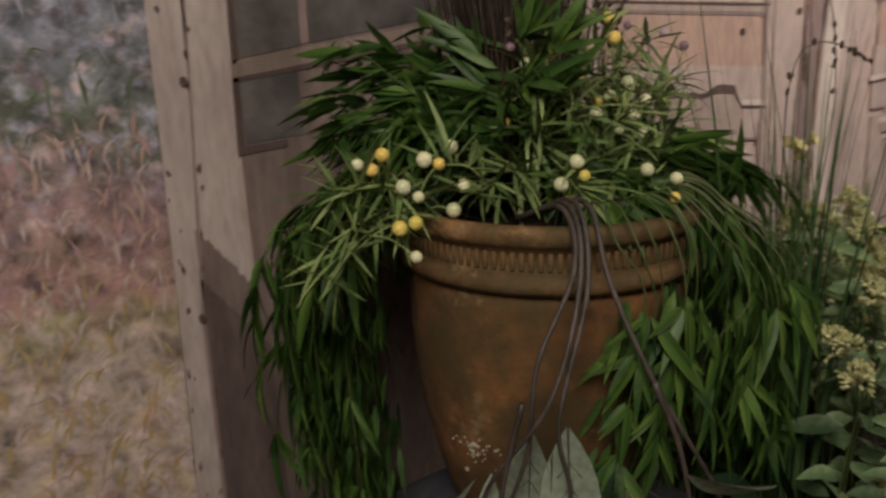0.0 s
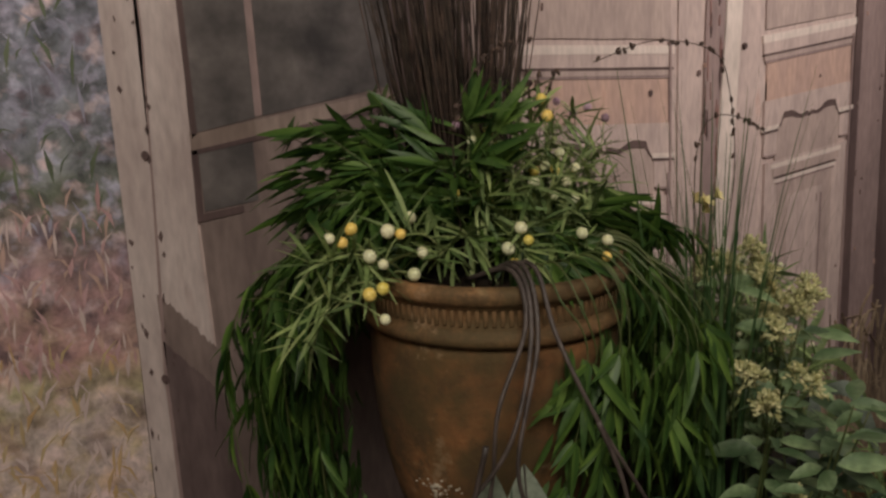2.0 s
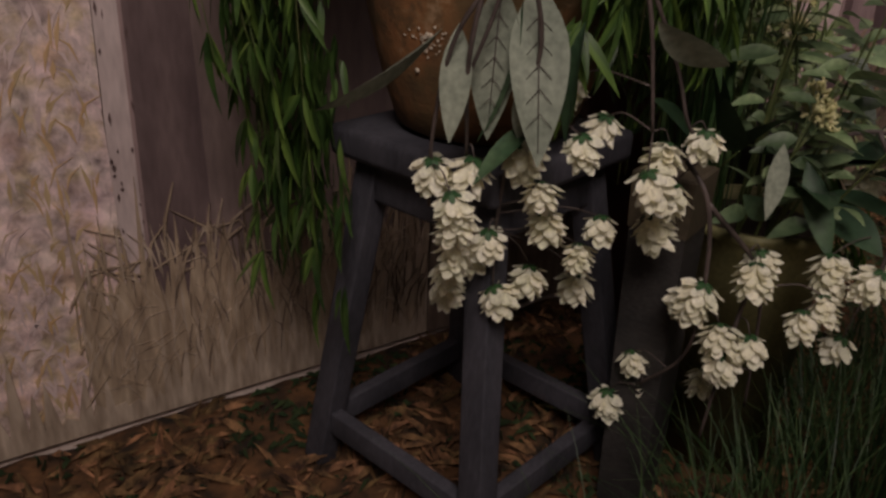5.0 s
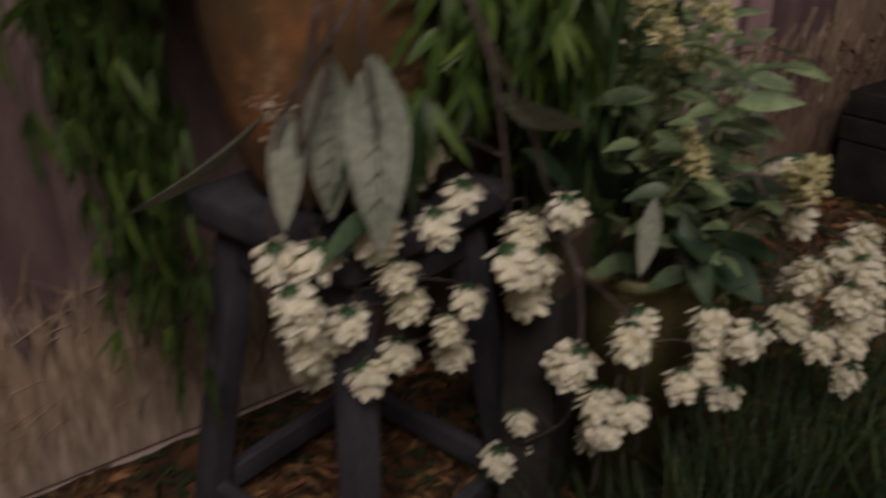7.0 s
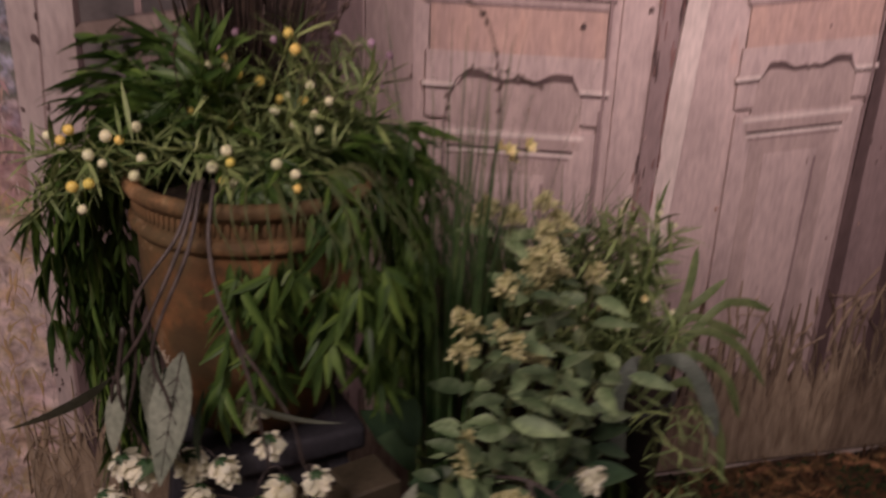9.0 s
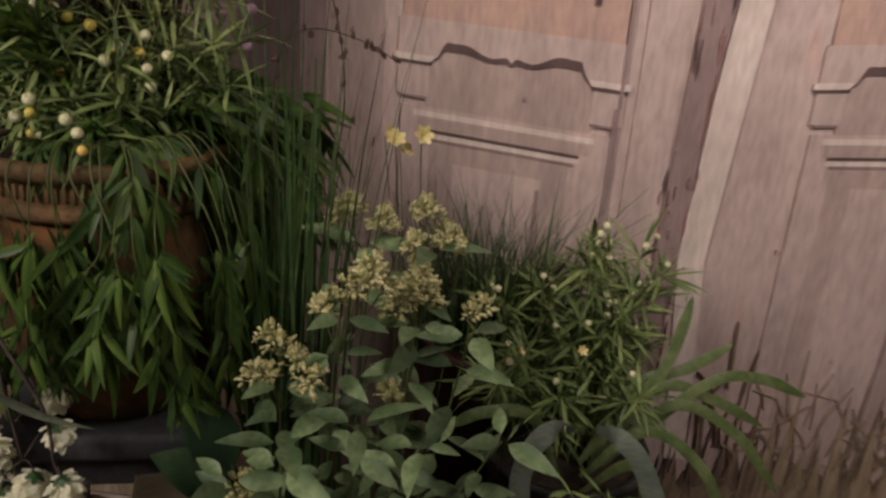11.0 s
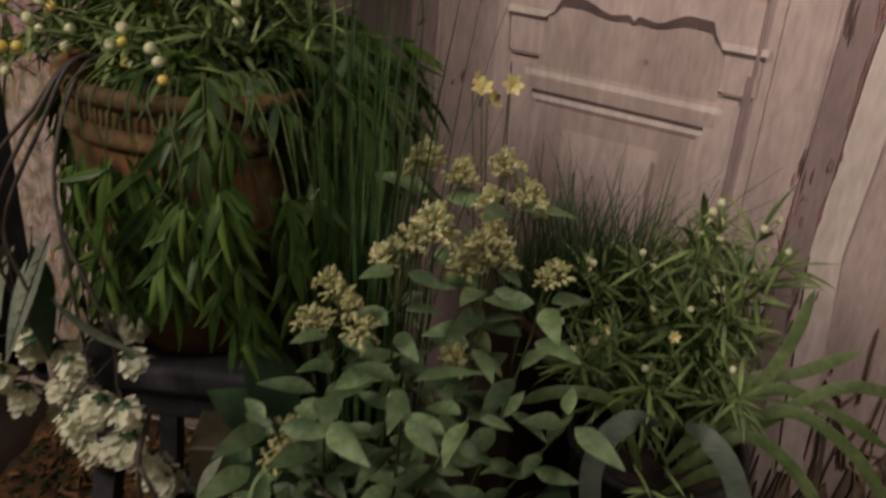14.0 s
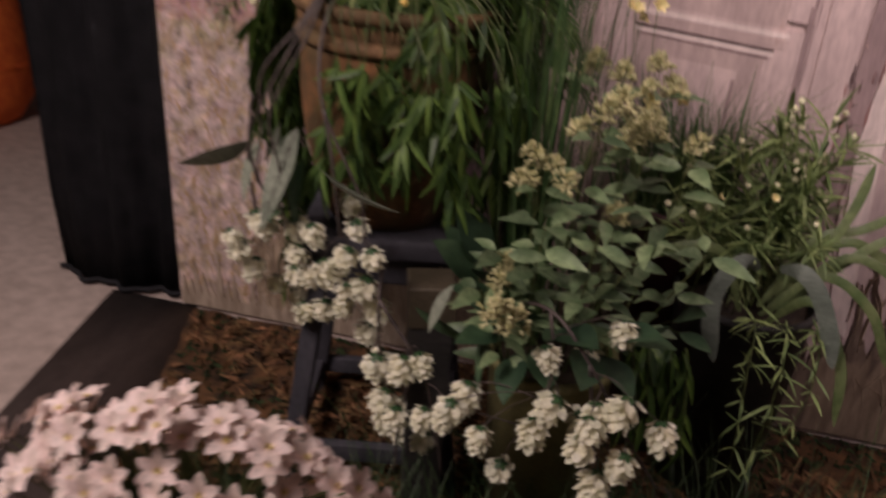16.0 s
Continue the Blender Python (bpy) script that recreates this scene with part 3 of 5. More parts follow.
    ink("printed_strip", [(1.84, 0.3), (1.89, 0.3), (1.845, 0.8), (1.866, 1.14), (1.888, 1.45), (1.93, top), (1.865, top), (1.828, 1.45), (1.804, 1.14), (1.79, 0.8)], 4, P_DOORHI)
    ink("printed_shadow", [(2.375, 0.2), (2.43, 0.2), (2.42, 0.9), (2.425, top), (2.405, top), (2.385, 0.9)], 4, P_SHADE)
    ink("printed_jamb", [(2.42, 0.2), (2.56, 0.2), (2.54, top), (2.425, top)], 3, P_HALF)
    ink("printed_shadow", [(2.56, 0.2), (2.59, 0.2), (2.57, top), (2.545, top)], 4, P_SHADE)
    ink("printed_jamb", [(2.59, 0.2), (2.95, 0.2), (2.95, top), (2.57, top)], 2, P_POSTDARK)
    ink("printed_wall", [(2.95, 0.2), (x1, 0.2), (x1, top), (2.95, top)], 1, P_TAN)
    for x, zz in ((1.729, 1.339), (1.905, 1.4), (1.56, 1.3), (1.01, 1.2), (0.37, 1.27), (0.352, 0.87)):
        ink("printed_hole", [(x + 0.006 * math.cos(a), zz + 0.008 * math.sin(a)) for a in [k * math.pi / 4 for k in range(8)]], 6, P_SHADE)

    # printed dry grass along the foot, with its ragged upper edge
    def grass(xa, xb, h0, h1, layer, mat, step=0.012):
        pts, x = [(xa, 0.004)], xa
        up = []
        while x < xb:
            h = h0 + (h1 - h0) * rnd.random() ** 2
            up += [(x, h0 * (0.7 + 0.3 * rnd.random())), (x + step * rnd.uniform(0.2, 0.8) + rnd.uniform(-0.01, 0.01), h)]
            x += step * rnd.uniform(0.8, 1.6)
        fixed, last = [], xa
        for px, pz in up:
            px = min(max(px, last + 0.001), xb)
            last = px
            fixed.append((px, pz))
        ink("printed_grass", [(xb, 0.004), (xa, 0.004), *fixed, (xb + 0.001, h0)], layer, mat)

    grass(0.22, 0.95, 0.3, 0.5, 4, P_TAN)
    grass(-0.05, 0.95, 0.05, 0.24, 5, P_TANLIGHT, 0.02)
    grass(0.95, 1.9, 0.25, 0.4, 7, P_TANDARK)
    grass(1.9, 3.7, 0.3, 0.58, 7, P_TANDARK, 0.018)
    grass(1.85, 3.7, 0.24, 0.46, 8, P_TANMID)
    grass(2.05, 2.5, 0.3, 0.6, 9, P_TAN, 0.03)
    grass(2.6, 3.3, 0.2, 0.5, 9, P_TANMID, 0.03)

    def strokes(xa, xb, za, zb, count, long, wide, layer, mats):
        """Loose brush-like strokes of printed grass, one mesh a colour."""
        for i, mat in enumerate(mats):
            b = bmesh.new()
            for _ in range(count):
                x, zz = rnd.uniform(xa, xb), za + (zb - za) * rnd.random() ** 1.4
                ln, w, lean = long * rnd.uniform(0.4, 1.2), wide * rnd.uniform(0.4, 1.2), rnd.gauss(0, 0.55)
                mx, ex = x + ln * 0.5 * math.sin(lean * 0.6), x + ln * math.sin(lean)
                mz, ez = zz + ln * 0.5, zz + ln * math.cos(lean)
                if min(mx, ex) < xa or max(mx, ex) > xb:
                    continue
                prism(b, [(x, zz), (mx + w, mz), (ex, ez), (mx - w, mz)], 0.0025, -0.0012 * (layer + 0.3 * i + rnd.random() * 0.28))
            part("printed_grass", b, mat, board, "", False)["kind"] = "stuff"

    strokes(0.2, 0.95, 0.05, 0.34, 170, 0.12, 0.0024, 6, (P_TANLIGHT, P_TAN))
    strokes(0.37, 0.95, 0.05, 0.34, 90, 0.1, 0.0018, 6.7, (P_TANDARK,))
    strokes(1.88, 3.6, 0.1, 0.5, 190, 0.15, 0.0024, 9.5, (P_TANMID, P_TAN))
    strokes(-0.05, 0.31, 0.05, 0.95, 150, 0.055, 0.004, 1.4, (P_BLUSH, P_STRAW, P_BLUSH, P_OCHRE))
    strokes(-0.05, 0.31, 0.9, 1.2, 60, 0.05, 0.004, 1.4, (P_BLUSH, P_WARM, P_ROSE))
    strokes(-0.05, 0.32, 1.15, 1.6, 50, 0.06, 0.004, 1.4, (P_LILAC, P_LEAFSHADE))
    return board


backdrop()


def black_drape():
    bm = bmesh.new()
    rows = []
    for j in range(9):
        z = 0.0 + 2.3 * j / 8
        row = []
        for i in range(41):
            u = i / 40
            x = -0.56 + 0.54 * u + (0.05 * (1 - j / 1.0) * (0.5 - u) if j < 1 else 0)
            y = 0.06 + 0.016 * math.sin(u * 19) + 0.008 * math.sin(u * 43 + j) - 0.05 * (1 - j / 8) * math.sin(math.pi * u)
            row.append(bm.verts.new((x, y, z)))
        rows.append(row)
    for a, b in zip(rows, rows[1:]):
        for i in range(40):
            bm.faces.new((a[i], a[i + 1], b[i + 1], b[i]))
    bmesh.ops.solidify(bm, geom=bm.faces[:], thickness=0.004)
    ob = thing("black_drape", (-0.29, 0.06, 0.0), "black cloth drape hanging beside the printed backdrop", "drape")
    part("cloth", bm, M_DRAPE, ob)
    bm = bmesh.new()
    edge = [(-0.555 + 0.53 * k / 40, 0.052 + 0.016 * math.sin(k / 40 * 19) + 0.008 * math.sin(k / 40 * 43) - 0.05 * math.sin(math.pi * k / 40), 0.012) for k in range(41)]
    tube(bm, edge, 0.009, 0.009, 6)
    part("hem", bm, M_DRAPE, ob)
    return ob


black_drape()


def timber_box():
    base = (3.35, -0.42, 0.0)
    ob = thing("timber_box", base, "low blackened timber box standing on the moss mat", "box")
    for z0, z1, grow in ((0.0, 0.2, 0.0), (0.205, 0.285, 0.015), (0.29, 0.375, 0.0)):
        bm = bmesh.new()
        box(bm, Matrix.Translation((3.35, -0.42, (z0 + z1) / 2)), 0.8 + grow, 0.62 + grow, z1 - z0, 0.006)
        part("board", bm, M_BOX, ob)
    return ob


timber_box()


def orange_pouf():
    ob = thing("orange_pouf", (-2.1, 1.3, -0.012), "round bright orange cloth pouf on the carpet", "pouf")
    bm = bmesh.new()
    rings = lathe(bm, [(0.02, 0.0), (0.26, 0.01), (0.33, 0.12), (0.35, 0.3), (0.34, 0.5), (0.3, 0.66), (0.2, 0.74), (0.02, 0.76)], (-2.1, 1.3), 32)
    bm.faces.new(rings[0][::-1])
    bm.faces.new(rings[-1])
    part("cover", bm, M_ORANGE, ob)
    bm = bmesh.new()
    pts = [(-2.1 + 0.352 * math.cos(a), 1.3 + 0.352 * math.sin(a), 0.3) for a in [2 * math.pi * k / 40 for k in range(41)]]
    tube(bm, pts, 0.005, 0.005, 5)
    part("seam", bm, M_ORANGE, ob)
    return ob


orange_pouf()
PX, PY = 0.787, -0.418


def terracotta_pot():
    ob = thing("terracotta_pot", (PX, PY, 0.632), "weathered terracotta pot with a ribbed rim on a stool", "pot")
    bm = bmesh.new()
    rings = lathe(bm, [(0.124, 0.633), (0.133, 0.638), (0.149, 0.68), (0.167, 0.74), (0.182, 0.8), (0.192, 0.87), (0.196, 0.93), (0.196, 0.985), (0.195, 1.018), (0.176, 1.018), (0.172, 0.9), (0.141, 0.7)], (PX, PY), 56)
    bm.faces.new(rings[0][::-1])
    part("body", bm, M_TERRA, ob)
    for k in range(46):
        a, zz = math.radians(-152 + rnd.gauss(0, 5.5)), 0.775 + rnd.gauss(0, 0.014)
        rr = 0.168 + 0.25 * (zz - 0.74)
        w = rnd.uniform(0.0012, 0.0045)
        bm = bmesh.new()
        bmesh.ops.create_icosphere(bm, subdivisions=1, radius=1.0, matrix=Matrix.Translation((PX + rr * math.cos(a), PY + rr * math.sin(a), zz)) @ Matrix.Rotation(a, 4, "Z") @ Matrix.Diagonal((0.0009, w, w * rnd.uniform(0.5, 1), 1)))
        part("lichen_speck", bm, M_LICHEN, ob)
    bm = bmesh.new()
    lathe(bm, [(0.191, 1.011), (0.203, 1.009), (0.209, 1.016), (0.210, 1.023), (0.206, 1.03), (0.201, 1.033), (0.202, 1.036), (0.200, 1.04), (0.201, 1.064), (0.205, 1.066), (0.205, 1.069), (0.210, 1.071), (0.215, 1.078), (0.216, 1.088), (0.211, 1.095), (0.198, 1.096), (0.190, 1.09), (0.186, 1.02)], (PX, PY), 64)
    rim = part("rim", bm, M_RIM, ob)
    rib = bmesh.new()
    box(rib, Matrix.Identity(4), 0.004, 0.006, 0.022, 0.0012)
    rib = bm_mesh(rib, "rib")
    rib.materials.append(M_RIM)
    for k in range(110):
        a = 2 * math.pi * k / 110
        place("rib", rib, pose(PX + 0.2012 * math.cos(a), PY + 0.2012 * math.sin(a), 1.052, 0, 0, math.degrees(a)), rim)
    bm = bmesh.new()
    rings = lathe(bm, [(0.010, 1.068), (0.100, 1.062), (0.184, 1.045)], (PX, PY), 32)
    bm.faces.new(rings[0])
    for v in bm.verts:
        v.co.z += 0.01 * noise.noise(v.co * 30)
    part("soil", bm, M_SOIL, ob)
    ob.matrix_basis = Matrix.Translation((-0.012, 0, 0)) @ ob.matrix_basis @ Matrix.Rotation(math.radians(1.7), 4, (0.3, 0.95, 0))  # leans towards the doors
    return ob


terracotta_pot()


def wooden_stool():
    ob = thing("wooden_stool", (PX, PY - 0.07, 0.0), "worn blue-grey painted wooden stool under the pot", "stool")
    turn = math.radians(12.7)
    c, s = math.cos(turn), math.sin(turn)
    at = lambda u, v: (0.77 + c * u - s * v, -0.425 + s * u + c * v)  # noqa: E731
    m = Matrix.Translation((0.77, -0.425, 0.606)) @ Matrix.Rotation(turn, 4, "Z")
    bm = bmesh.new()
    box(bm, m, 0.335, 0.335, 0.05, 0.012)
    part("seat", bm, M_STOOL, ob)
    bm = bmesh.new()
    box(bm, Matrix.Translation((0, 0, -0.06)) @ m, 0.27, 0.27, 0.068, 0.006)
    part("apron", bm, M_STOOL, ob)
    feet = []
    for u, v in ((-1, -1), (1, -1), (1, 1), (-1, 1)):
        a, b = at(0.115 * u, 0.115 * v), at(0.19 * u, 0.19 * v)
        bm = bmesh.new()
        beam(bm, (*a, 0.58), (*b, 0.0), 0.045, 0.04, (c, s, 0))
        part("leg", bm, M_STOOL, ob)
        feet.append((u, v))
    for (u0, v0), (u1, v1) in zip(feet, feet[1:] + feet[:1]):
        a, b = at(0.178 * u0, 0.178 * v0), at(0.178 * u1, 0.178 * v1)
        bm = bmesh.new()
        beam(bm, (*a, 0.09), (*b, 0.09), 0.024, 0.045)
        part("rung", bm, M_STOOL, ob)
    return ob


wooden_stool()

# ---- plants ----
def jitter(v, s):
    return V(v) + V((rnd.uniform(-s, s), rnd.uniform(-s, s), rnd.uniform(-s, s)))


BAMBOO = [leaf_data("bamboo_leaf", M_BAMBOO, ln, w, 0.25, dr, 0.3, 6) for ln, w, dr in ((0.084, 0.0145, 0.1), (0.1, 0.0162, 0.18), (0.112, 0.0172, 0.22), (0.078, 0.0142, 0.05), (0.094, 0.0125, 0.28), (0.066, 0.0112, 0.1))]


def bamboo_spray(pts, step, fan, hang, label, clear=0.0, wide=0.75, spread=1.7):
    """clear: the share of leaves kept off the pot's rim."""
    path = curve(pts, 8)
    ob = thing("bamboo_spray", pts[0], label, "bamboo", "bamboo sprays in the pot")
    bm = bmesh.new()
    tube(bm, path, 0.0022, 0.0008, 4)
    part("stem", bm, M_CANE, ob)
    run, nxt, rest = 0.0, 0.05, []
    for a, b in zip(path, path[1:]):
        run += (b - a).length
        if run < nxt:
            continue
        nxt = run + step * rnd.uniform(0.7, 1.3)
        d = (b - a).normalized()
        out = V((b.x - PX, b.y - PY, 0))
        far = out.length
        out = out.normalized() if far > 0.02 else V((0, -1, 0))
        side = V((0, 0, 1)).cross(out)
        if far > 0.19 and b.z > 1.0 and rnd.random() < clear:
            continue
        axis = (d * 0.5 + out * rnd.uniform(0.1, 0.6) + side * rnd.gauss(0, 0.35 * wide) + V((0, 0, -hang * rnd.uniform(0.5, 1.2)))).normalized()
        face = (out + V((0, 0, 0.6)) + side * rnd.uniform(-0.7, 0.7)).normalized()
        cross = face.cross(axis).normalized()
        count = 2 * fan
        for k in range(count):
            turn = (k - (count - 1) / 2) / count * spread + rnd.uniform(-0.2, 0.2)
            way = axis * math.cos(turn) + cross * math.sin(turn) + face * rnd.uniform(-0.25, 0.25)
            size = rnd.uniform(0.6, 1.1) * (1.1 - 0.28 * abs(turn))
            m = frame_along(jitter(b, 0.004), way, face + V((rnd.uniform(-0.3, 0.3), rnd.uniform(-0.3, 0.3), 0)), rnd.uniform(-0.5, 0.5), size)
            if k % 3 == 1:
                rest.append((rnd.choice(BAMBOO), m))
            else:
                place("leaf", rnd.choice(BAMBOO), m, ob)
        for k in range(fan):
            way = axis + side * rnd.gauss(0, 0.5) + V((0, 0, -0.4 * abs(hang)))
            rest.append((rnd.choice(BAMBOO), frame_along(jitter(b, 0.02) - out * 0.03, way, face, rnd.uniform(-0.9, 0.9), rnd.uniform(0.6, 1.0))))
    # set-back leaves and a third of each fan get the painted-shade green
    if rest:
        joined("inner_leaves", rest, M_BAMBOO_SHADED, ob)
    return ob


def polar(az, r, z):
    a = math.radians(az)
    return (PX + r * math.cos(a), PY + r * math.sin(a), z)


HANG = "green artificial bamboo spray hanging over the pot's rim"
RISE = "green artificial bamboo spray arching up from the pot"
for k in range(20):  # long curtain on the window side
    az = rnd.uniform(124, 173)
    r = rnd.uniform(0.28, 0.42)
    zz = rnd.uniform(0.4, 0.8)
    bamboo_spray([polar(az, 0.1, 1.09), polar(az, 0.19, 1.15), polar(az, 0.7 * r + 0.06, 1.1), polar(az, r, 0.95), polar(az + rnd.uniform(-8, 8), r - 0.02, zz)], 0.058, 3, 1.1, HANG, 0, 0.7, 1.5)
for k in range(28):  # shorter curtain in front and on the door side
    az = -104 + 136 * (k + rnd.random()) / 28
    r = rnd.uniform(0.225, 0.265) + (rnd.uniform(0, 0.07) if az > -70 else 0)
    zz = rnd.uniform(0.73, 0.97)
    bamboo_spray([polar(az, 0.12, 1.09), polar(az, 0.19, 1.12), polar(az, 0.244, 1.085), polar(az + rnd.uniform(-8, 8), r + 0.014, 1.0), polar(az + rnd.uniform(-12, 12), r, zz)], 0.04, 3, 1.35, HANG, 0.95 if az < -72 else 0.7, 0.85, 1.6)
for k in range(9):  # behind
    az = rnd.uniform(30, 128)
    bamboo_spray([polar(az, 0.1, 1.09), polar(az, 0.2, 1.18), polar(az, 0.33, rnd.uniform(0.95, 1.1))], 0.05, 3, 0.7, HANG)
for k in range(24):  # tufts rising on the window side
    az = rnd.uniform(95, 172)
    bamboo_spray([polar(az, 0.06, 1.09), polar(az, 0.13, 1.2), polar(az, rnd.uniform(0.15, 0.3), rnd.uniform(1.16, 1.34))], 0.045, 3, 0.25, RISE, 0, 1.4)
for k in range(14):  # filling the shoulder above the curtain
    az = rnd.uniform(122, 174)
    bamboo_spray([polar(az, 0.08, 1.09), polar(az, 0.16, 1.19), polar(az, rnd.uniform(0.22, 0.33), rnd.uniform(1.1, 1.24))], 0.045, 3, 0.4, RISE, 0, 1.3, 1.6)
for k in range(7):  # standing before the twigs
    az = rnd.uniform(150, 250)
    bamboo_spray([polar(az, 0.03, 1.09), polar(az, 0.06, 1.2), polar(az, rnd.uniform(0.06, 0.12), rnd.uniform(1.26, 1.34))], 0.05, 3, 0.15, RISE, 0, 1.4)
for k in range(9):  # sweeping outwards on the door side
    az = rnd.uniform(-22, 40)
    bamboo_spray([polar(az, 0.1, 1.09), polar(az, 0.18, 1.16), polar(az, 0.26, 1.13), polar(az, rnd.uniform(0.31, 0.38), rnd.uniform(0.98, 1.1))], 0.045, 3, 0.5, HANG, 0.2, 0.8, 1.2)
for k in range(12):  # bulge on the window side
    az = rnd.uniform(130, 172)
    bamboo_spray([polar(az, 0.1, 1.09), polar(az, 0.18, 1.15), polar(az, rnd.uniform(0.29, 0.39), rnd.uniform(1.02, 1.13))], 0.045, 3, 0.55, HANG, 0, 1.1, 1.7)
for k in range(11):  # and low to the door side
    az = rnd.uniform(-22, 45)
    bamboo_spray([polar(az, 0.1, 1.09), polar(az, 0.17, 1.15), polar(az, rnd.uniform(0.26, 0.34), rnd.uniform(1.08, 1.15))], 0.05, 3, 0.3, RISE, 0.1, 0.9, 1.5)
for k in range(5):  # short ones lying on the soil in front
    az = rnd.uniform(-100, -40)
    bamboo_spray([polar(az, 0.03, 1.09), polar(az, 0.1, 1.14), polar(az, rnd.uniform(0.1, 0.13), rnd.uniform(1.11, 1.14))], 0.05, 2, 0.3, RISE, 0, 0.9, 1.5)

for x, y, h in ((1.02, -0.48, 1.04), (1.05, -0.5, 1.1), (1.07, -0.45, 1.06), (1.04, -0.53, 1.0)):
    bamboo_spray([(x + 0.02, y + 0.02, 0.5), (x + 0.01, y, 0.8), (x, y, 1.0), (x - 0.01, y - 0.01, h)], 0.07, 2, -1.6, "upright green leafy cane beside the pot", 0, 0.6, 1.1)

for dx in (0.0, 0.03, 0.07, 0.1):
    bamboo_spray([(1.34 + dx, -0.54, 0.42), (1.35 + dx, -0.6, 0.52), (1.36 + dx, -0.66, 0.46), (1.37 + dx, -0.69, 0.36)], 0.05, 2, 1.0, "low green bamboo spray between the planters", 0, 0.8, 1.4)

NEEDLE_G = [leaf_data("green_narrow_leaf", M_NEEDLE_G, ln, w, 0.2, dr, 0.45, 4) for ln, w, dr in ((0.07, 0.007, 0.1), (0.09, 0.0078, 0.25), (0.056, 0.0062, 0.0))]
NEEDLE = [leaf_data("narrow_leaf", M_NEEDLE, ln, w, 0.2, dr, 0.45, 4) for ln, w, dr in ((0.068, 0.0068, 0.1), (0.086, 0.0074, 0.25), (0.055, 0.006, 0.0))]
BERRY_Y = ball_data("yellow_berry", M_YELLOW, 0.0095, 0.95)
BERRY_W = ball_data("cream_berry", M_WHITE, 0.0098, 0.95)
BERRY_M = ball_data("mauve_berry", M_MAUVE, 0.0085, 0.95)
BERRY_S = ball_data("cream_berry", M_WHITE, 0.0074, 0.95)


def starburst(ob, p, d, count, spread=1.0, s=1.0, rest=None, kinds=None):
    kinds = kinds or NEEDLE
    for k in range(count):
        way = V(d).normalized() * rnd.uniform(0.0, 0.6) + V((rnd.gauss(0, 1), rnd.gauss(0, 1), rnd.gauss(0, 0.7))).normalized() * spread
        m = frame_along(p, way, (0, 0, 1), rnd.uniform(-0.6, 0.6), s * rnd.uniform(0.7, 1.2))
        # with rest given, two leaves in three go to the darkened, shade-coloured mesh
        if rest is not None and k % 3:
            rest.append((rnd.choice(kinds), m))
        else:
            place("leaf", rnd.choice(kinds), m, ob)


def berry_sprig(base, tip, berries, label, group, leaves=16, s=1.0):
    """A stem with side shoots, narrow leaves in stars and berries, given as (mesh, place)."""
    ob = thing("berry_sprig", base, label, "sprig", group)
    b, t = V(base), V(tip)
    berries = [(data, V(p)) for data, p in berries]
    path = curve([b, b.lerp(t, 0.5) + V((0, 0, 0.03)), t], 6)
    bm = bmesh.new()
    tube(bm, path, 0.0022, 0.0012, 4)
    for _, p in berries:
        near = min(path, key=lambda q: (q - V(p)).length + 0.4 * abs((q - V(p)).length - 0.05))
        tube(bm, curve([near, near.lerp(V(p), 0.5) + V((0, 0, 0.008)), p], 3), 0.0012, 0.0009, 4)
    part("stem", bm, M_NEEDLE, ob)
    for data, p in berries:
        place("berry", data, pose(*p, rnd.uniform(0, 90), rnd.uniform(0, 90), 0) @ Matrix.Diagonal((*[rnd.uniform(0.76, 1.04)] * 3, 1)), ob)
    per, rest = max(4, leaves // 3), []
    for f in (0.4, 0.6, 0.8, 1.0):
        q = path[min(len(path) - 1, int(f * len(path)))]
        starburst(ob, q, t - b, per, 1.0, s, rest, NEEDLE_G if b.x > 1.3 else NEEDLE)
    # these leaves carry their shading as a darker base colour
    joined("inner_leaves", rest, M_NEEDLE_SHADED, ob)
    return ob


INPOT = "berry sprigs in the pot"
Y, W, MV = BERRY_Y, BERRY_W, BERRY_M
LB = "narrow-leaved sprig with yellow and cream foam berries"
berry_sprig((0.64, -0.43, 1.08), (0.49, -0.49, 1.15), [(Y, (0.501, -0.5, 1.173)), (Y, (0.515, -0.5, 1.189)), (W, (0.484, -0.5, 1.181)), (W, (0.539, -0.5, 1.148))], LB, INPOT, 18)
berry_sprig((0.69, -0.48, 1.08), (0.59, -0.5, 1.17), [(Y, (0.587, -0.5, 1.171)), (W, (0.568, -0.5, 1.178)), (W, (0.612, -0.484, 1.188)), (W, (0.558, -0.5, 1.134))], LB, INPOT, 18)
berry_sprig((0.62, -0.43, 1.08), (0.47, -0.49, 1.08), [(Y, (0.517, -0.537, 1.108)), (Y, (0.54, -0.53, 1.11)), (W, (0.53, -0.55, 1.075)), (W, (0.604, -0.5, 1.112))], LB, INPOT, 24)
berry_sprig((0.71, -0.48, 1.08), (0.63, -0.51, 1.13), [(W, (0.618, -0.502, 1.141))], LB, INPOT, 18)
berry_sprig((0.76, -0.48, 1.08), (0.745, -0.56, 1.13), [(Y, (0.744, -0.541, 1.11)), (Y, (0.756, -0.56, 1.145)), (W, (0.728, -0.55, 1.136)), (W, (0.751, -0.55, 1.162)), (W, (0.76, -0.55, 1.109))], LB, INPOT, 15)
berry_sprig((0.8, -0.47, 1.08), (0.85, -0.59, 1.12), [(W, (0.853, -0.614, 1.138)), (W, (0.826, -0.592, 1.149)), (Y, (0.855, -0.61, 1.113))], LB, INPOT, 12)
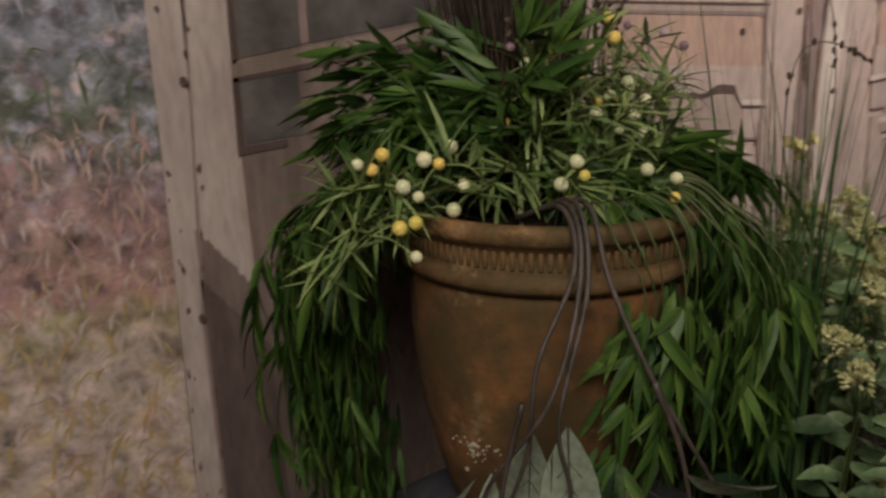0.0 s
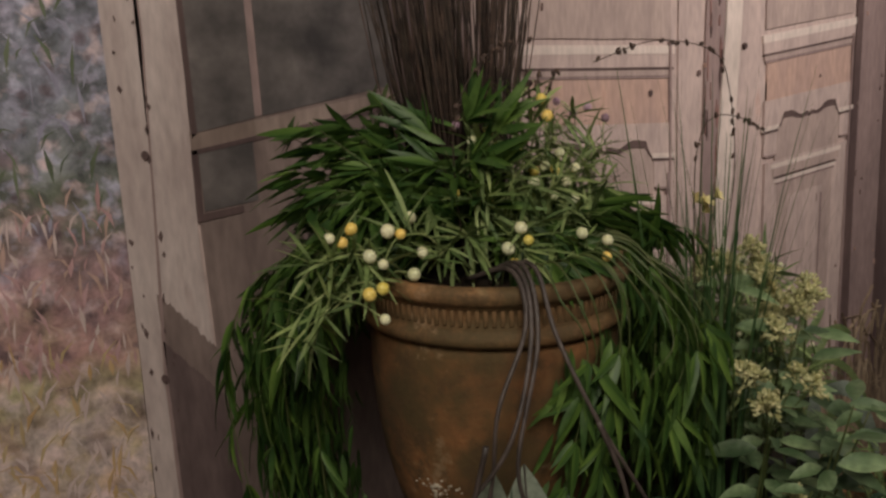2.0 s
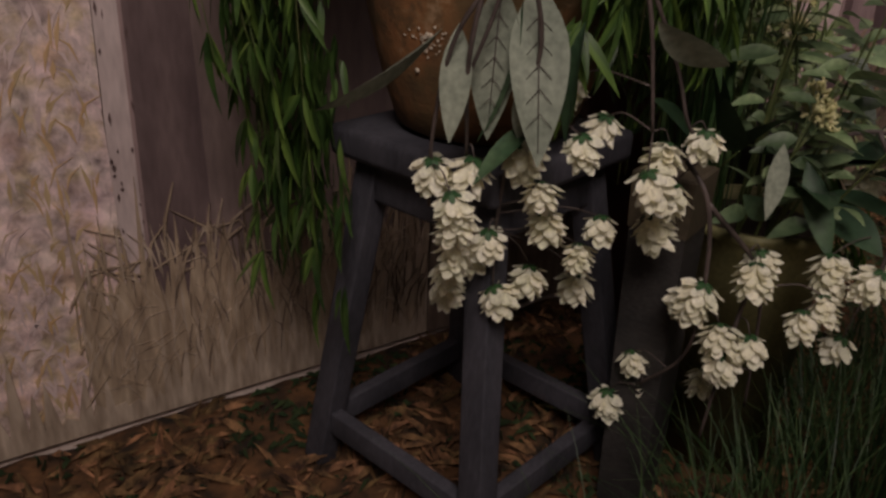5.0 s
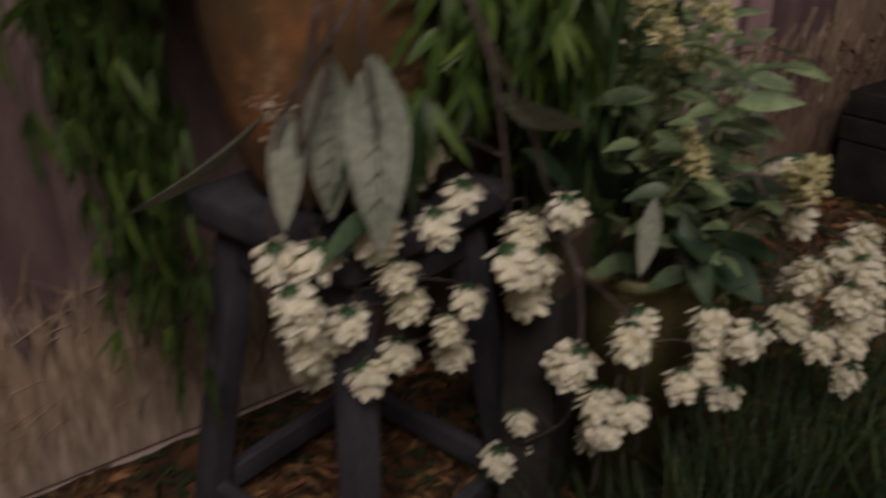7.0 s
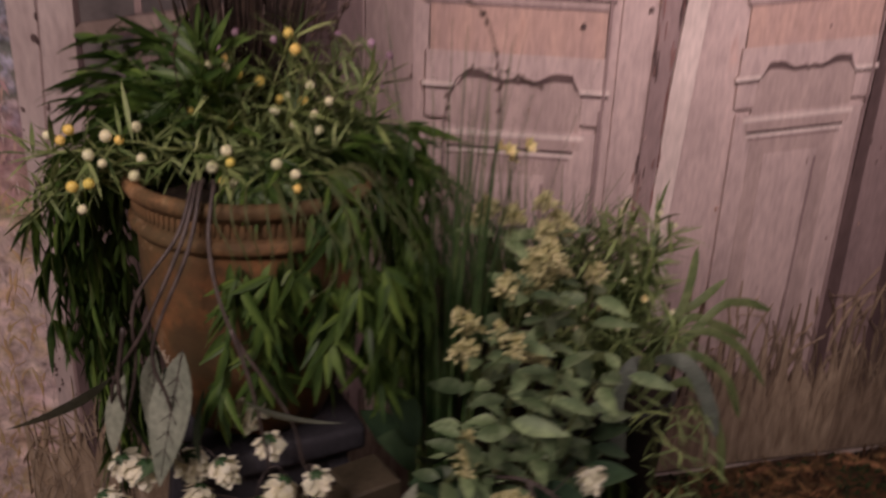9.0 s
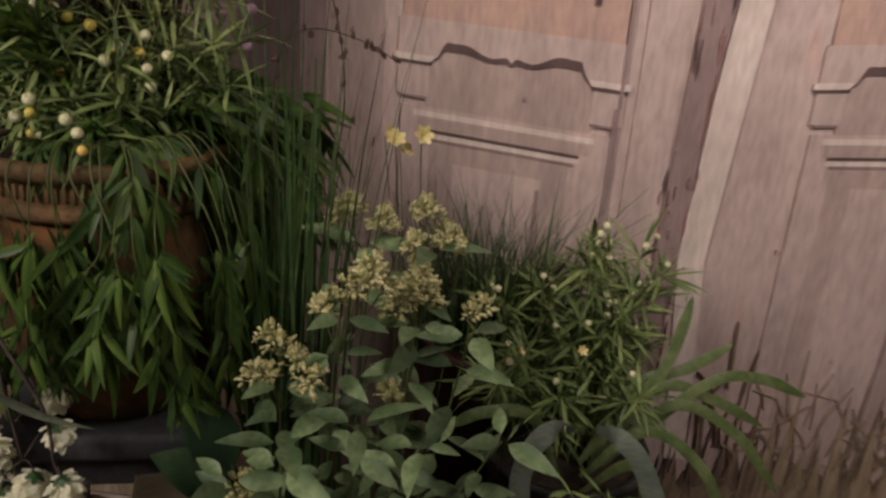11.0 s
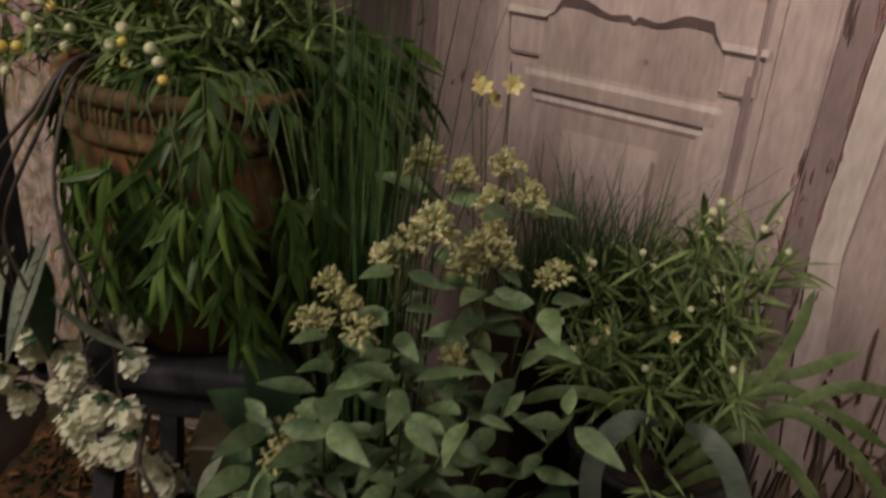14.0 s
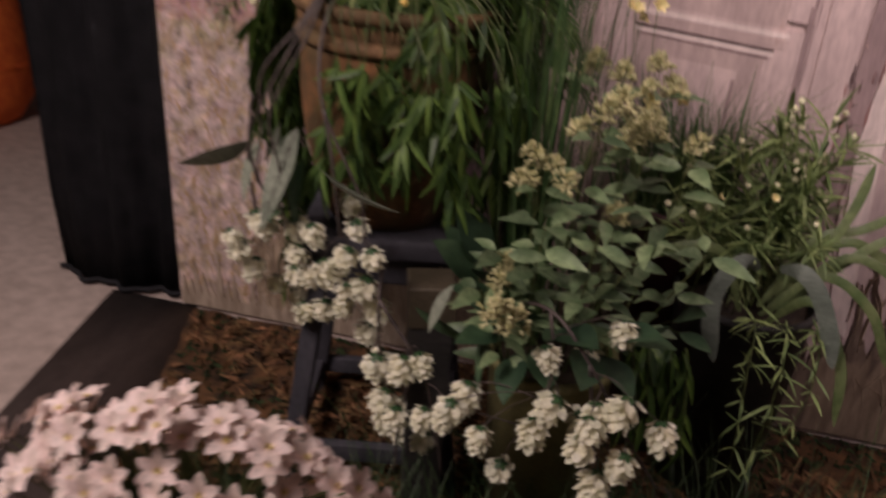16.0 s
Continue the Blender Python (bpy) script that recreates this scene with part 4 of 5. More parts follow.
berry_sprig((0.75, -0.44, 1.08), (0.74, -0.48, 1.27), [(Y, (0.753, -0.478, 1.295)), (W, (0.756, -0.47, 1.279)), (W, (0.729, -0.47, 1.281)), (Y, (0.773, -0.47, 1.267))], LB, INPOT, 21)
berry_sprig((0.76, -0.45, 1.08), (0.72, -0.48, 1.2), [(Y, (0.696, -0.47, 1.21)), (Y, (0.756, -0.47, 1.186))], LB, INPOT, 24)
berry_sprig((0.79, -0.45, 1.08), (0.83, -0.46, 1.25), [(Y, (0.808, -0.47, 1.257)), (Y, (0.839, -0.47, 1.226)), (Y, (0.877, -0.47, 1.222)), (W, (0.889, -0.47, 1.249))], LB, INPOT, 24)
berry_sprig((0.79, -0.43, 1.08), (0.86, -0.46, 1.32), [(Y, (0.857, -0.47, 1.333)), (Y, (0.867, -0.47, 1.307))], LB, INPOT, 21)
berry_sprig((0.82, -0.45, 1.08), (0.88, -0.47, 1.2), [(W, (0.83, -0.48, 1.21)), (W, (0.86, -0.49, 1.188)), (W, (0.893, -0.48, 1.203)), (W, (0.92, -0.47, 1.222)), (W, (0.9, -0.49, 1.178)), (W, (0.852, -0.48, 1.232))], LB, INPOT, 15)
LM = "narrow-leaved sprig with dusky mauve foam berries"
berry_sprig((0.76, -0.4, 1.08), (0.77, -0.4, 1.3), [(MV, (0.774, -0.4, 1.326)), (MV, (0.747, -0.4, 1.301)), (MV, (0.836, -0.4, 1.314))], LM, INPOT, 18)
berry_sprig((0.82, -0.4, 1.08), (0.97, -0.41, 1.3), [(MV, (0.978, -0.4, 1.302)), (MV, (0.974, -0.4, 1.276)), (MV, (0.943, -0.4, 1.323)), (MV, (1.0, -0.41, 1.31))], LM, INPOT, 24)
berry_sprig((0.83, -0.42, 1.08), (1.01, -0.43, 1.24), [(MV, (1.014, -0.4, 1.233)), (MV, (1.03, -0.42, 1.29))], LM, INPOT, 24)
for p in ((0.46, -0.5, 1.15), (0.73, -0.5, 1.2), (0.78, -0.5, 1.23), (0.86, -0.5, 1.21), (0.93, -0.47, 1.23), (0.96, -0.45, 1.18), (0.88, -0.52, 1.16), (0.69, -0.5, 1.15), (0.8, -0.53, 1.16), (0.9, -0.4, 1.28), (0.45, -0.48, 1.09), (0.92, -0.5, 1.14), (0.98, -0.45, 1.24), (0.95, -0.4, 1.3), (1.0, -0.44, 1.18), (1.02, -0.4, 1.25), (0.88, -0.38, 1.33), (0.93, -0.36, 1.2), (0.9, -0.44, 1.27), (0.82, -0.42, 1.27), (0.77, -0.52, 1.13), (0.84, -0.56, 1.12), (0.44, -0.49, 1.05), (0.9, -0.45, 1.22)):
    berry_sprig((0.5 * p[0] + 0.5 * PX, 0.4 * p[1] + 0.6 * PY, 1.08), p, [], "narrow-leaved grey-green sprig among the berries", "narrow leaf sprigs in the pot", 26)


def twig_bundle():
    ob = thing("twig_bundle", (0.79, -0.34, 1.08), "bundle of thin dark twigs standing in the pot", "twigs")
    bm = bmesh.new()
    for _ in range(300):
        a, r = rnd.uniform(0, 2 * math.pi), rnd.random() ** 0.5
        p = (0.79 + 0.06 * r * math.cos(a), -0.345 + 0.05 * r * math.sin(a), 1.08)
        q = (0.8 + 0.18 * r * math.cos(a) + rnd.uniform(-0.03, 0.03), -0.33 + 0.12 * r * math.sin(a), rnd.uniform(1.6, 1.85))
        mid = V(p).lerp(V(q), 0.5) + V((rnd.uniform(-0.02, 0.02), rnd.uniform(-0.02, 0.02), 0))
        tube(bm, [p, mid, q], 0.0019, 0.0008, 3)
    part("twig_mass", bm, M_TWIG, ob)["kind"] = "stuff"
    for a in range(2):
        bm = bmesh.new()
        pts = [(0.79 + (0.065 + 0.003 * a) * math.cos(t), -0.345 + 0.055 * math.sin(t), 1.15 + 0.006 * a) for t in [2 * math.pi * k / 16 for k in range(17)]]
        tube(bm, pts, 0.002, 0.002, 4)
        part("tie", bm, M_STEM, ob)


twig_bundle()
BUD = ball_data("twig_bud", M_TWIG, 0.0032, 2.0, 1)


def bare_branch(pts, buds, label):
    ob = thing("bare_branch", pts[0], label, "branch", "budded branches")
    path = curve(pts, 8)
    bm = bmesh.new()
    tube(bm, path, 0.0013, 0.0007, 4)
    part("stem", bm, M_TWIG, ob)
    for _ in range(buds):
        i = rnd.randrange(len(path) // 3, len(path) - 1)
        d = path[i + 1] - path[i]
        place("bud", BUD, frame_along(jitter(path[i], 0.004), d + V((rnd.uniform(-1, 1), 0, rnd.uniform(-1, 1))) * 0.02) @ pose(0, 0, 0, 0, 90, 0), ob)


bare_branch([(1.13, -0.55, 0.45), (1.17, -0.55, 1.0), (1.196, -0.55, 1.195), (1.177, -0.55, 1.334), (1.136, -0.55, 1.389), (1.012, -0.55, 1.408), (0.889, -0.55, 1.382)], 22, "thin arching branch with small brown buds")
bare_branch([(1.12, -0.55, 0.45), (1.1, -0.55, 1.1), (1.11, -0.55, 1.25), (1.152, -0.55, 1.286), (1.22, -0.55, 1.275), (1.27, -0.55, 1.25)], 12, "thin arching branch with small brown buds")
bare_branch([(0.72, -0.45, 1.08), (0.68, -0.5, 1.3), (0.74, -0.5, 1.4), (0.84, -0.48, 1.42)], 14, "thin arching branch with small brown buds")
for dx in (0.0, 0.012, 0.03):
    bare_branch([(0.86, -0.4, 1.08), (0.9 + dx, -0.38, 1.3), (0.9 + 2 * dx, -0.38, 1.37), (0.89 + dx, -0.4, 1.33)], 16, "drooping branch tip with small purple-brown buds")


def blades(name, base, spread, count, heights, lean, width, mat, label, category, curl=0.15, kind=""):
    """A clump of grass blades in one mesh part."""
    ob = thing(name, base, label, category, "", kind)
    bm = bmesh.new()
    for _ in range(count):
        a = rnd.uniform(0, 2 * math.pi)
        r = rnd.random() ** 0.5
        p = V((base[0] + spread[0] * r * math.cos(a), base[1] + spread[1] * r * math.sin(a), base[2]))
        h = rnd.uniform(*heights)
        b = rnd.uniform(0, 2 * math.pi)
        d = V((math.cos(b), math.sin(b), 0)) * lean * h * rnd.random() + V((math.cos(a), math.sin(a), 0)) * lean * 0.4 * h * r
        w = width * rnd.uniform(0.6, 1.2)
        side = V((math.cos(b + 1.57), math.sin(b + 1.57), 0)) * w / 2
        last = None
        for i in range(6):
            u = i / 5
            c = p + V((0, 0, h * (u - curl * lean * u * u))) + d * u * u
            k = max(0.08, 1 - u ** 2)
            row = (bm.verts.new(c - side * k), bm.verts.new(c + side * k))
            if last:
                bm.faces.new((last[0], last[1], row[1], row[0]))
            last = row
        if count < 100:
            part("blade", bm, mat, ob)
            bm = bmesh.new()
    if count >= 100:
        part("blades", bm, mat, ob)["kind"] = "stuff"
    return ob


blades("reed_clump", (1.115, -0.553, 0.42), (0.065, 0.05), 60, (0.6, 0.97), 0.16, 0.008, M_REED, "clump of tall dark green reed blades", "reeds", 0.1)
blades("reed_clump", (1.14, -0.545, 0.45), (0.08, 0.05), 46, (0.6, 0.95), 0.3, 0.003, M_REED, "clump of thin wiry dark grass stems", "grass", 0.1)
for gx in (1.33, 1.37, 1.41, 1.45, 1.49):
    blades("grass_tuft", (gx, -0.16, 0.6), (0.08, 0.05), 95, (0.16, 0.42), 0.7, 0.005, M_BLADE, "wispy dark green grass tuft before the doors", "grass")

# pendant white flower heads
def head_data(seed, length, radius, tiers):
    """A hanging double blossom: tiers of pointed, cupped petals that overlap like scales and flare at the tips."""
    r = random.Random(seed)
    bm = bmesh.new()
    for j in range(tiers):
        u = (j + 0.4) / tiers
        ring = radius * (0.35 + 0.65 * math.sin(math.pi * (0.2 + 0.72 * u)))
        count = 5 if j in (0, tiers - 1) else 7
        for k in range(count):
            a = 2 * math.pi * (k + 0.5 * (j % 2)) / count + r.uniform(-0.22, 0.22)
            out = V((math.cos(a), math.sin(a), 0))
            p = out * ring * 0.42 + V((0, 0, -length * 0.8 * u))
            d = out * (1.0 - 0.45 * u) + V((0, 0, -0.55 - 0.8 * u + r.uniform(-0.25, 0.2)))
            m = frame_along(p, d, out + V((0, 0, 0.7)), r.uniform(-0.3, 0.3), r.uniform(0.85, 1.15))
            ln, w = 0.021 + 0.1 * ring * (1 - u), 0.0165
            rows = []
            for x, ww, lift in ((0, 0.4, 0), (0.3, 0.92, 0.001), (0.6, 1.0, 0.0012), (0.84, 0.62, 0.003), (1.0, 0.08, 0.0058)):
                rows.append([bm.verts.new(m @ V((x * ln, side * ww * w / 2, lift + (0.0028 * ww if side else 0)))) for side in (-1, 0, 1)])
            for q, t in zip(rows, rows[1:]):
                bm.faces.new((q[0], t[0], t[1], q[1]))
                bm.faces.new((q[1], t[1], t[2], q[2]))
    bmesh.ops.create_icosphere(bm, subdivisions=2, radius=1.0, matrix=Matrix.Translation((0, 0, -length * 0.4)) @ Matrix.Diagonal((radius * 0.5, radius * 0.5, length * 0.42, 1)))
    data = bm_mesh(bm, "flower_head")
    data.materials.append(M_PETAL)
    return data


HEADS = [head_data(s, ln, ra, c) for s, ln, ra, c in ((1, 0.052, 0.025, 6), (2, 0.044, 0.025, 5), (3, 0.062, 0.025, 7), (4, 0.038, 0.023, 4), (5, 0.056, 0.023, 6))]
cb = bmesh.new()
for k in range(5):
    a = 2 * math.pi * k / 5
    m = frame_along((0, 0, 0.002), (math.cos(a), math.sin(a), -0.25), (0, 0, 1))
    v = [cb.verts.new(m @ V(q)) for q in ((0, 0, 0), (0.007, -0.005, 0.001), (0.014, -0.0035, -0.001), (0.0165, 0, -0.003), (0.014, 0.0035, -0.001), (0.007, 0.005, 0.001))]
    cb.faces.new(v)
CALYX = bm_mesh(cb, "calyx")
CALYX.materials.append(M_CALYX)
SAGE = leaf_data("sage_leaf", M_SAGE, 0.2, 0.066, 0.18, 0.05, 0.4, 10)
SAGE_S = leaf_data("sage_leaf", M_SAGE, 0.13, 0.036, 0.35, 0.15, 0.45, 8)
SAGE_W = leaf_data("sage_leaf", M_SAGE, 0.16, 0.064, 0.22, 0.12, 0.45, 8)
DARK = leaf_data("dark_leaf", M_DARKLEAF, 0.15, 0.04, 0.3, 0.1, 0.45, 8)


def vein_data():
    bm = bmesh.new()
    tube(bm, [(0, 0, 0.0014), (0.1, 0, -0.0012), (0.185, 0, -0.007)], 0.0012, 0.0005, 4)
    for i in range(5):
        x = 0.04 + 0.026 * i
        for s in (-1, 1):
            tube(bm, [(x, 0, 0.001 - 0.0002 * i), (x + 0.016, s * 0.014, 0.0032 - 0.001 * i)], 0.0007, 0.0004, 3)
    d = bm_mesh(bm, "vein")
    d.materials.append(M_STEM)
    return d


VEIN = vein_data()


def flower_branch(stems, heads, leaves, label):
    """stems: lists of points; heads: places; leaves: (mesh, base, tip)."""
    ob = thing("white_flower_branch", stems[0][0], label, "flower branch", "white flower branches")
    lines = []
    for s in stems:
        path = curve(s, 8)
        lines += path
        bm = bmesh.new()
        tube(bm, path, 0.0038, 0.0022, 8)
        part("stem", bm, M_STEM, ob)
    for p in heads:
        p = V(p) + V((0, 0, 0.018))
        near = min(lines, key=lambda q: (q - p).length + (0.08 if q.z < p.z else 0))
        bm = bmesh.new()
        tube(bm, curve([near, near.lerp(p, 0.6) + V((0, 0, 0.012)), p], 4), 0.0014, 0.001, 4)
        part("stalk", bm, M_STEM, ob)
        m = Matrix.Translation(p) @ pose(0, 0, 0, rnd.uniform(-24, 24), rnd.uniform(-24, 24), rnd.uniform(0, 360)) @ Matrix.Diagonal((*[rnd.uniform(0.8, 1.05)] * 3, 1))
        h = place("flower_head", rnd.choice(HEADS), m, ob)
        place("calyx", CALYX, m, h, "dark green calyx")
    for data, a, b, roll in leaves:
        d = V(b) - V(a)
        full = max(v.co.x for v in data.vertices)
        m = frame_along(a, d, (0.4, -0.52, -0.62) if roll > 5 else (-0.45, -0.85, 0.3), roll % 5, d.length / full)
        lf = place("leaf", data, m, ob)
        if data is SAGE:
            place("vein", VEIN, m, lf, "dark brown midrib and veins")
    return ob


flower_branch(
    [[(0.7, -0.5, 1.09), (0.705, -0.6, 1.121), (0.68, -0.66, 1.05), (0.62, -0.69, 0.93), (0.56, -0.65, 0.82), (0.55, -0.62, 0.7), (0.56, -0.6, 0.6)],
     [(0.71, -0.5, 1.09), (0.712, -0.603, 1.124), (0.69, -0.66, 1.04), (0.63, -0.69, 0.9), (0.645, -0.69, 0.8), (0.65, -0.64, 0.66), (0.66, -0.61, 0.55)],
     [(0.72, -0.5, 1.09), (0.73, -0.6, 1.121), (0.72, -0.66, 1.04), (0.745, -0.71, 0.93), (0.825, -0.73, 0.78), (0.845, -0.75, 0.7), (0.89, -0.76, 0.67)],
     [(0.745, -0.71, 0.93), (0.77, -0.73, 0.84), (0.79, -0.74, 0.7)],
     [(0.69, -0.5, 1.09), (0.698, -0.597, 1.118), (0.675, -0.655, 1.06), (0.61, -0.68, 0.97), (0.6, -0.67, 0.86), (0.57, -0.64, 0.74)],
     [(0.59, -0.68, 0.93), (0.57, -0.66, 0.8), (0.6, -0.62, 0.66)]],
    [(0.551, -0.619, 0.647), (0.593, -0.646, 0.650), (0.53, -0.69, 0.631), (0.555, -0.68, 0.606), (0.61, -0.56, 0.446), (0.63, -0.58, 0.506), (0.655, -0.618, 0.450), (0.64, -0.62, 0.536), (0.678, -0.673, 0.615), (0.7, -0.66, 0.566), (0.714, -0.624, 0.471), (0.713, -0.7, 0.676), (0.79, -0.66, 0.681), (0.764, -0.764, 0.640), (0.771, -0.656, 0.504), (0.782, -0.68, 0.551), (0.81, -0.62, 0.436), (0.86, -0.765, 0.678), (0.845, -0.74, 0.606), (0.85, -0.7, 0.546), (0.813, -0.75, 0.666), (0.77, -0.61, 0.726), (0.57, -0.65, 0.556), (0.585, -0.6, 0.496), (0.66, -0.66, 0.666)],
    [(SAGE, (0.668, -0.65, 0.87), (0.618, -0.735, 0.682), 0.0), (SAGE, (0.625, -0.64, 0.87), (0.605, -0.65, 0.69), 0.35), (SAGE_S, (0.575, -0.63, 0.825), (0.54, -0.672, 0.705), 0.0), (DARK, (0.67, -0.67, 0.715), (0.57, -0.67, 0.655), 0.9),
     (DARK, (0.7, -0.7, 0.83), (0.67, -0.7, 0.69), 1.3), (SAGE_S, (0.755, -0.755, 0.835), (0.898, -0.759, 0.752), 1.0), (SAGE_W, (0.556, -0.627, 0.822), (0.402, -0.65, 0.735), 10.0), (SAGE_S, (0.625, -0.68, 0.76), (0.655, -0.68, 0.66), 0.4), (DARK, (0.64, -0.66, 0.85), (0.62, -0.64, 0.68), -0.3)],
    "hanging branch of cream-white hop-like flowers with sage-green leaves")
flower_branch(
    [[(0.87, -0.72, 0.66), (0.88, -0.77, 0.6), (0.89, -0.78, 0.48), (0.9, -0.76, 0.36), (0.905, -0.68, 0.26)], [(0.88, -0.77, 0.6), (0.97, -0.8, 0.5), (1.0, -0.8, 0.42), (1.03, -0.79, 0.24)], [(0.97, -0.8, 0.5), (0.94, -0.8, 0.38), (0.93, -0.79, 0.22)]],
    [(0.888, -0.754, 0.446), (0.885, -0.784, 0.468), (0.95, -0.81, 0.496), (0.97, -0.8, 0.504), (0.909, -0.812, 0.368), (0.888, -0.637, 0.211), (0.904, -0.66, 0.294), (0.912, -0.8, 0.408), (1.045, -0.86, 0.444), (0.941, -0.83, 0.395), (0.981, -0.74, 0.280), (0.93, -0.66, 0.246)],
    [(DARK, (0.95, -0.77, 0.6), (1.06, -0.76, 0.53), 0.4), (SAGE_S, (1.02, -0.77, 0.66), (0.975, -0.8, 0.57), 0.2)],
    "low branch of cream-white hop-like flowers over the moss")
flower_branch(
    [[(1.1, -0.72, 0.62), (1.2, -0.8, 0.66), (1.28, -0.85, 0.6), (1.35, -0.87, 0.5), (1.42, -0.87, 0.4)], [(1.2, -0.8, 0.66), (1.22, -0.85, 0.56), (1.18, -0.86, 0.44)], [(1.28, -0.85, 0.6), (1.3, -0.87, 0.5), (1.32, -0.86, 0.36)]],
    [(1.204, -0.871, 0.614), (1.301, -0.9, 0.545), (1.408, -0.88, 0.518), (1.286, -0.93, 0.495), (1.454, -0.9, 0.377), (1.279, -0.86, 0.490), (1.203, -0.88, 0.475), (1.064, -0.92, 0.500), (1.127, -0.967, 0.499), (1.444, -0.9, 0.277), (1.004, -0.86, 0.431), (1.078, -0.84, 0.491), (1.151, -0.85, 0.338), (1.327, -0.76, 0.627), (1.272, -0.761, 0.561), (1.294, -0.93, 0.536), (1.35, -0.9, 0.566), (1.36, -0.93, 0.476), (1.32, -0.92, 0.426), (1.24, -0.9, 0.536)],
    [(DARK, (1.12, -0.74, 0.62), (1.24, -0.72, 0.56), 0.3), (DARK, (1.1, -0.76, 0.62), (1.08, -0.84, 0.5), 0.4)],
    "low branch of cream-white hop-like flowers over the moss")


def tall_vase():
    ob = thing("tall_vase", (0.95, -0.655, 0.0), "tall square dark vase with an olive-brown collar", "vase")
    m0 = Matrix.Rotation(math.radians(20), 4, "Z")
    for name, h0, h1, a0, a1, mat in (("body", 0.004, 0.515, 0.038, 0.043, M_BOX), ("collar", 0.515, 0.6, 0.045, 0.047, M_VASE)):
        bm = bmesh.new()
        rows = []
        for z, a in ((h0, a0), (h1, a1), (h1 + 0.003, a1 - 0.004), (h1 + 0.003, a1 - 0.03)):
            rows.append([bm.verts.new(Matrix.Translation((0.95, -0.655, z)) @ m0 @ V((sx * a, sy * a, 0))) for sx, sy in ((-1, -1), (1, -1), (1, 1), (-1, 1))])
        for a, b in zip(rows, rows[1:]):
            for k in range(4):
                bm.faces.new((a[k], a[(k + 1) % 4], b[(k + 1) % 4], b[k]))
        bm.faces.new(rows[0][::-1])
        bm.faces.new(rows[-1])
        part(name, bm, mat, ob, "", False)


tall_vase()

# leafy plant with cream bud clusters
OVATE = [leaf_data("ovate_leaf", M_OVATE, ln, w, 0.3, dr, 0.36, 8) for ln, w, dr in ((0.074, 0.029, 0.15), (0.056, 0.024, 0.3), (0.088, 0.031, 0.2))]


def bud_data(seed, radius, count):
    r = random.Random(seed)
    bm = bmesh.new()
    for k in range(count):
        u, a = r.random(), r.uniform(0, 2 * math.pi)
        d = V((math.cos(a) * math.sin(u * 1.9), math.sin(a) * math.sin(u * 1.9), math.cos(u * 1.9)))
        p = d * radius * r.uniform(0.55, 1.0)
        d = (d + V((r.gauss(0, 0.25), r.gauss(0, 0.25), r.gauss(0, 0.25)))).normalized()
        m = frame_along(p, d, (0, 0.3, 1)) @ Matrix.Diagonal((r.uniform(1.8, 2.7), 1, 1, 1))
        bmesh.ops.create_icosphere(bm, subdivisions=1, radius=r.uniform(0.0022, 0.0038), matrix=m)
        if k % 4 == 0:  # opened buds with four tips
            for e in range(4):
                g = d + V((r.gauss(0, 0.8), r.gauss(0, 0.8), r.gauss(0, 0.8)))
                q = frame_along(p + d * 0.005 + g.normalized() * 0.003, g, (0, 0.3, 1)) @ Matrix.Diagonal((2.4, 1, 0.5, 1))
                bmesh.ops.create_icosphere(bm, subdivisions=1, radius=0.0022, matrix=q)
        if k % 2 == 0:
            tube(bm, [(0, 0, -0.01), p], 0.0007, 0.0005, 3)
    data = bm_mesh(bm, "bud_head")
    data.materials.append(M_BUD)
    return data


BUDS = [bud_data(s, ra, c) for s, ra, c in ((1, 0.03, 56), (2, 0.026, 42), (3, 0.02, 26))]


def leafy_shoot(base, tip, leaves, clusters, label):
    ob = thing("leafy_shoot", base, label, "plant", "leafy shoots with buds")
    b, t = V(base), V(tip)
    path = curve([b, b.lerp(t, 0.5) + jitter((0, 0, 0), 0.015), t], 8)
    bm = bmesh.new()
    tube(bm, path, 0.003, 0.0015, 5)
    part("stem", bm, M_CANE, ob)
    nodes = max(4, leaves // 2)
    for k in range(nodes):  # opposite pairs, each turned from the last, and a trio at the tip
        f = 0.36 + 0.64 * (k + 1) / nodes
        q = path[int(f * (len(path) - 1))]
        tip_node = k == nodes - 1
        a0 = k * 1.4 + rnd.uniform(-0.4, 0.4)
        for a in ((a0, a0 + 2.2, a0 + 4.2) if tip_node else (a0, a0 + math.pi)):
            way = V((math.cos(a), math.sin(a) - 0.25, rnd.uniform(-0.1, 0.45)))
            foot = q + way.normalized() * 0.012
            place("leaf", rnd.choice(OVATE), frame_along(foot, way, (0, -0.45, 1), rnd.uniform(-0.5, 0.5), rnd.uniform(0.75, 1.1)), ob)
    for p in [c for q in clusters for c in (q, tuple(jitter(q, 0.024)))]:
        p = V(p)
        bm = bmesh.new()
        tube(bm, curve([path[-3], path[-3].lerp(p, 0.6), p], 3), 0.0012, 0.001, 4)
        part("stalk", bm, M_CANE, ob)
        d = (p - path[-4]).normalized() + V((0, 0, 0.6))
        place("bud_head", BUDS[rnd.randrange(3)], frame_along(p, d) @ pose(0, 0, 0, 0, 90, 0) @ Matrix.Diagonal((*[rnd.uniform(0.75, 1.05)] * 3, 1)), ob)


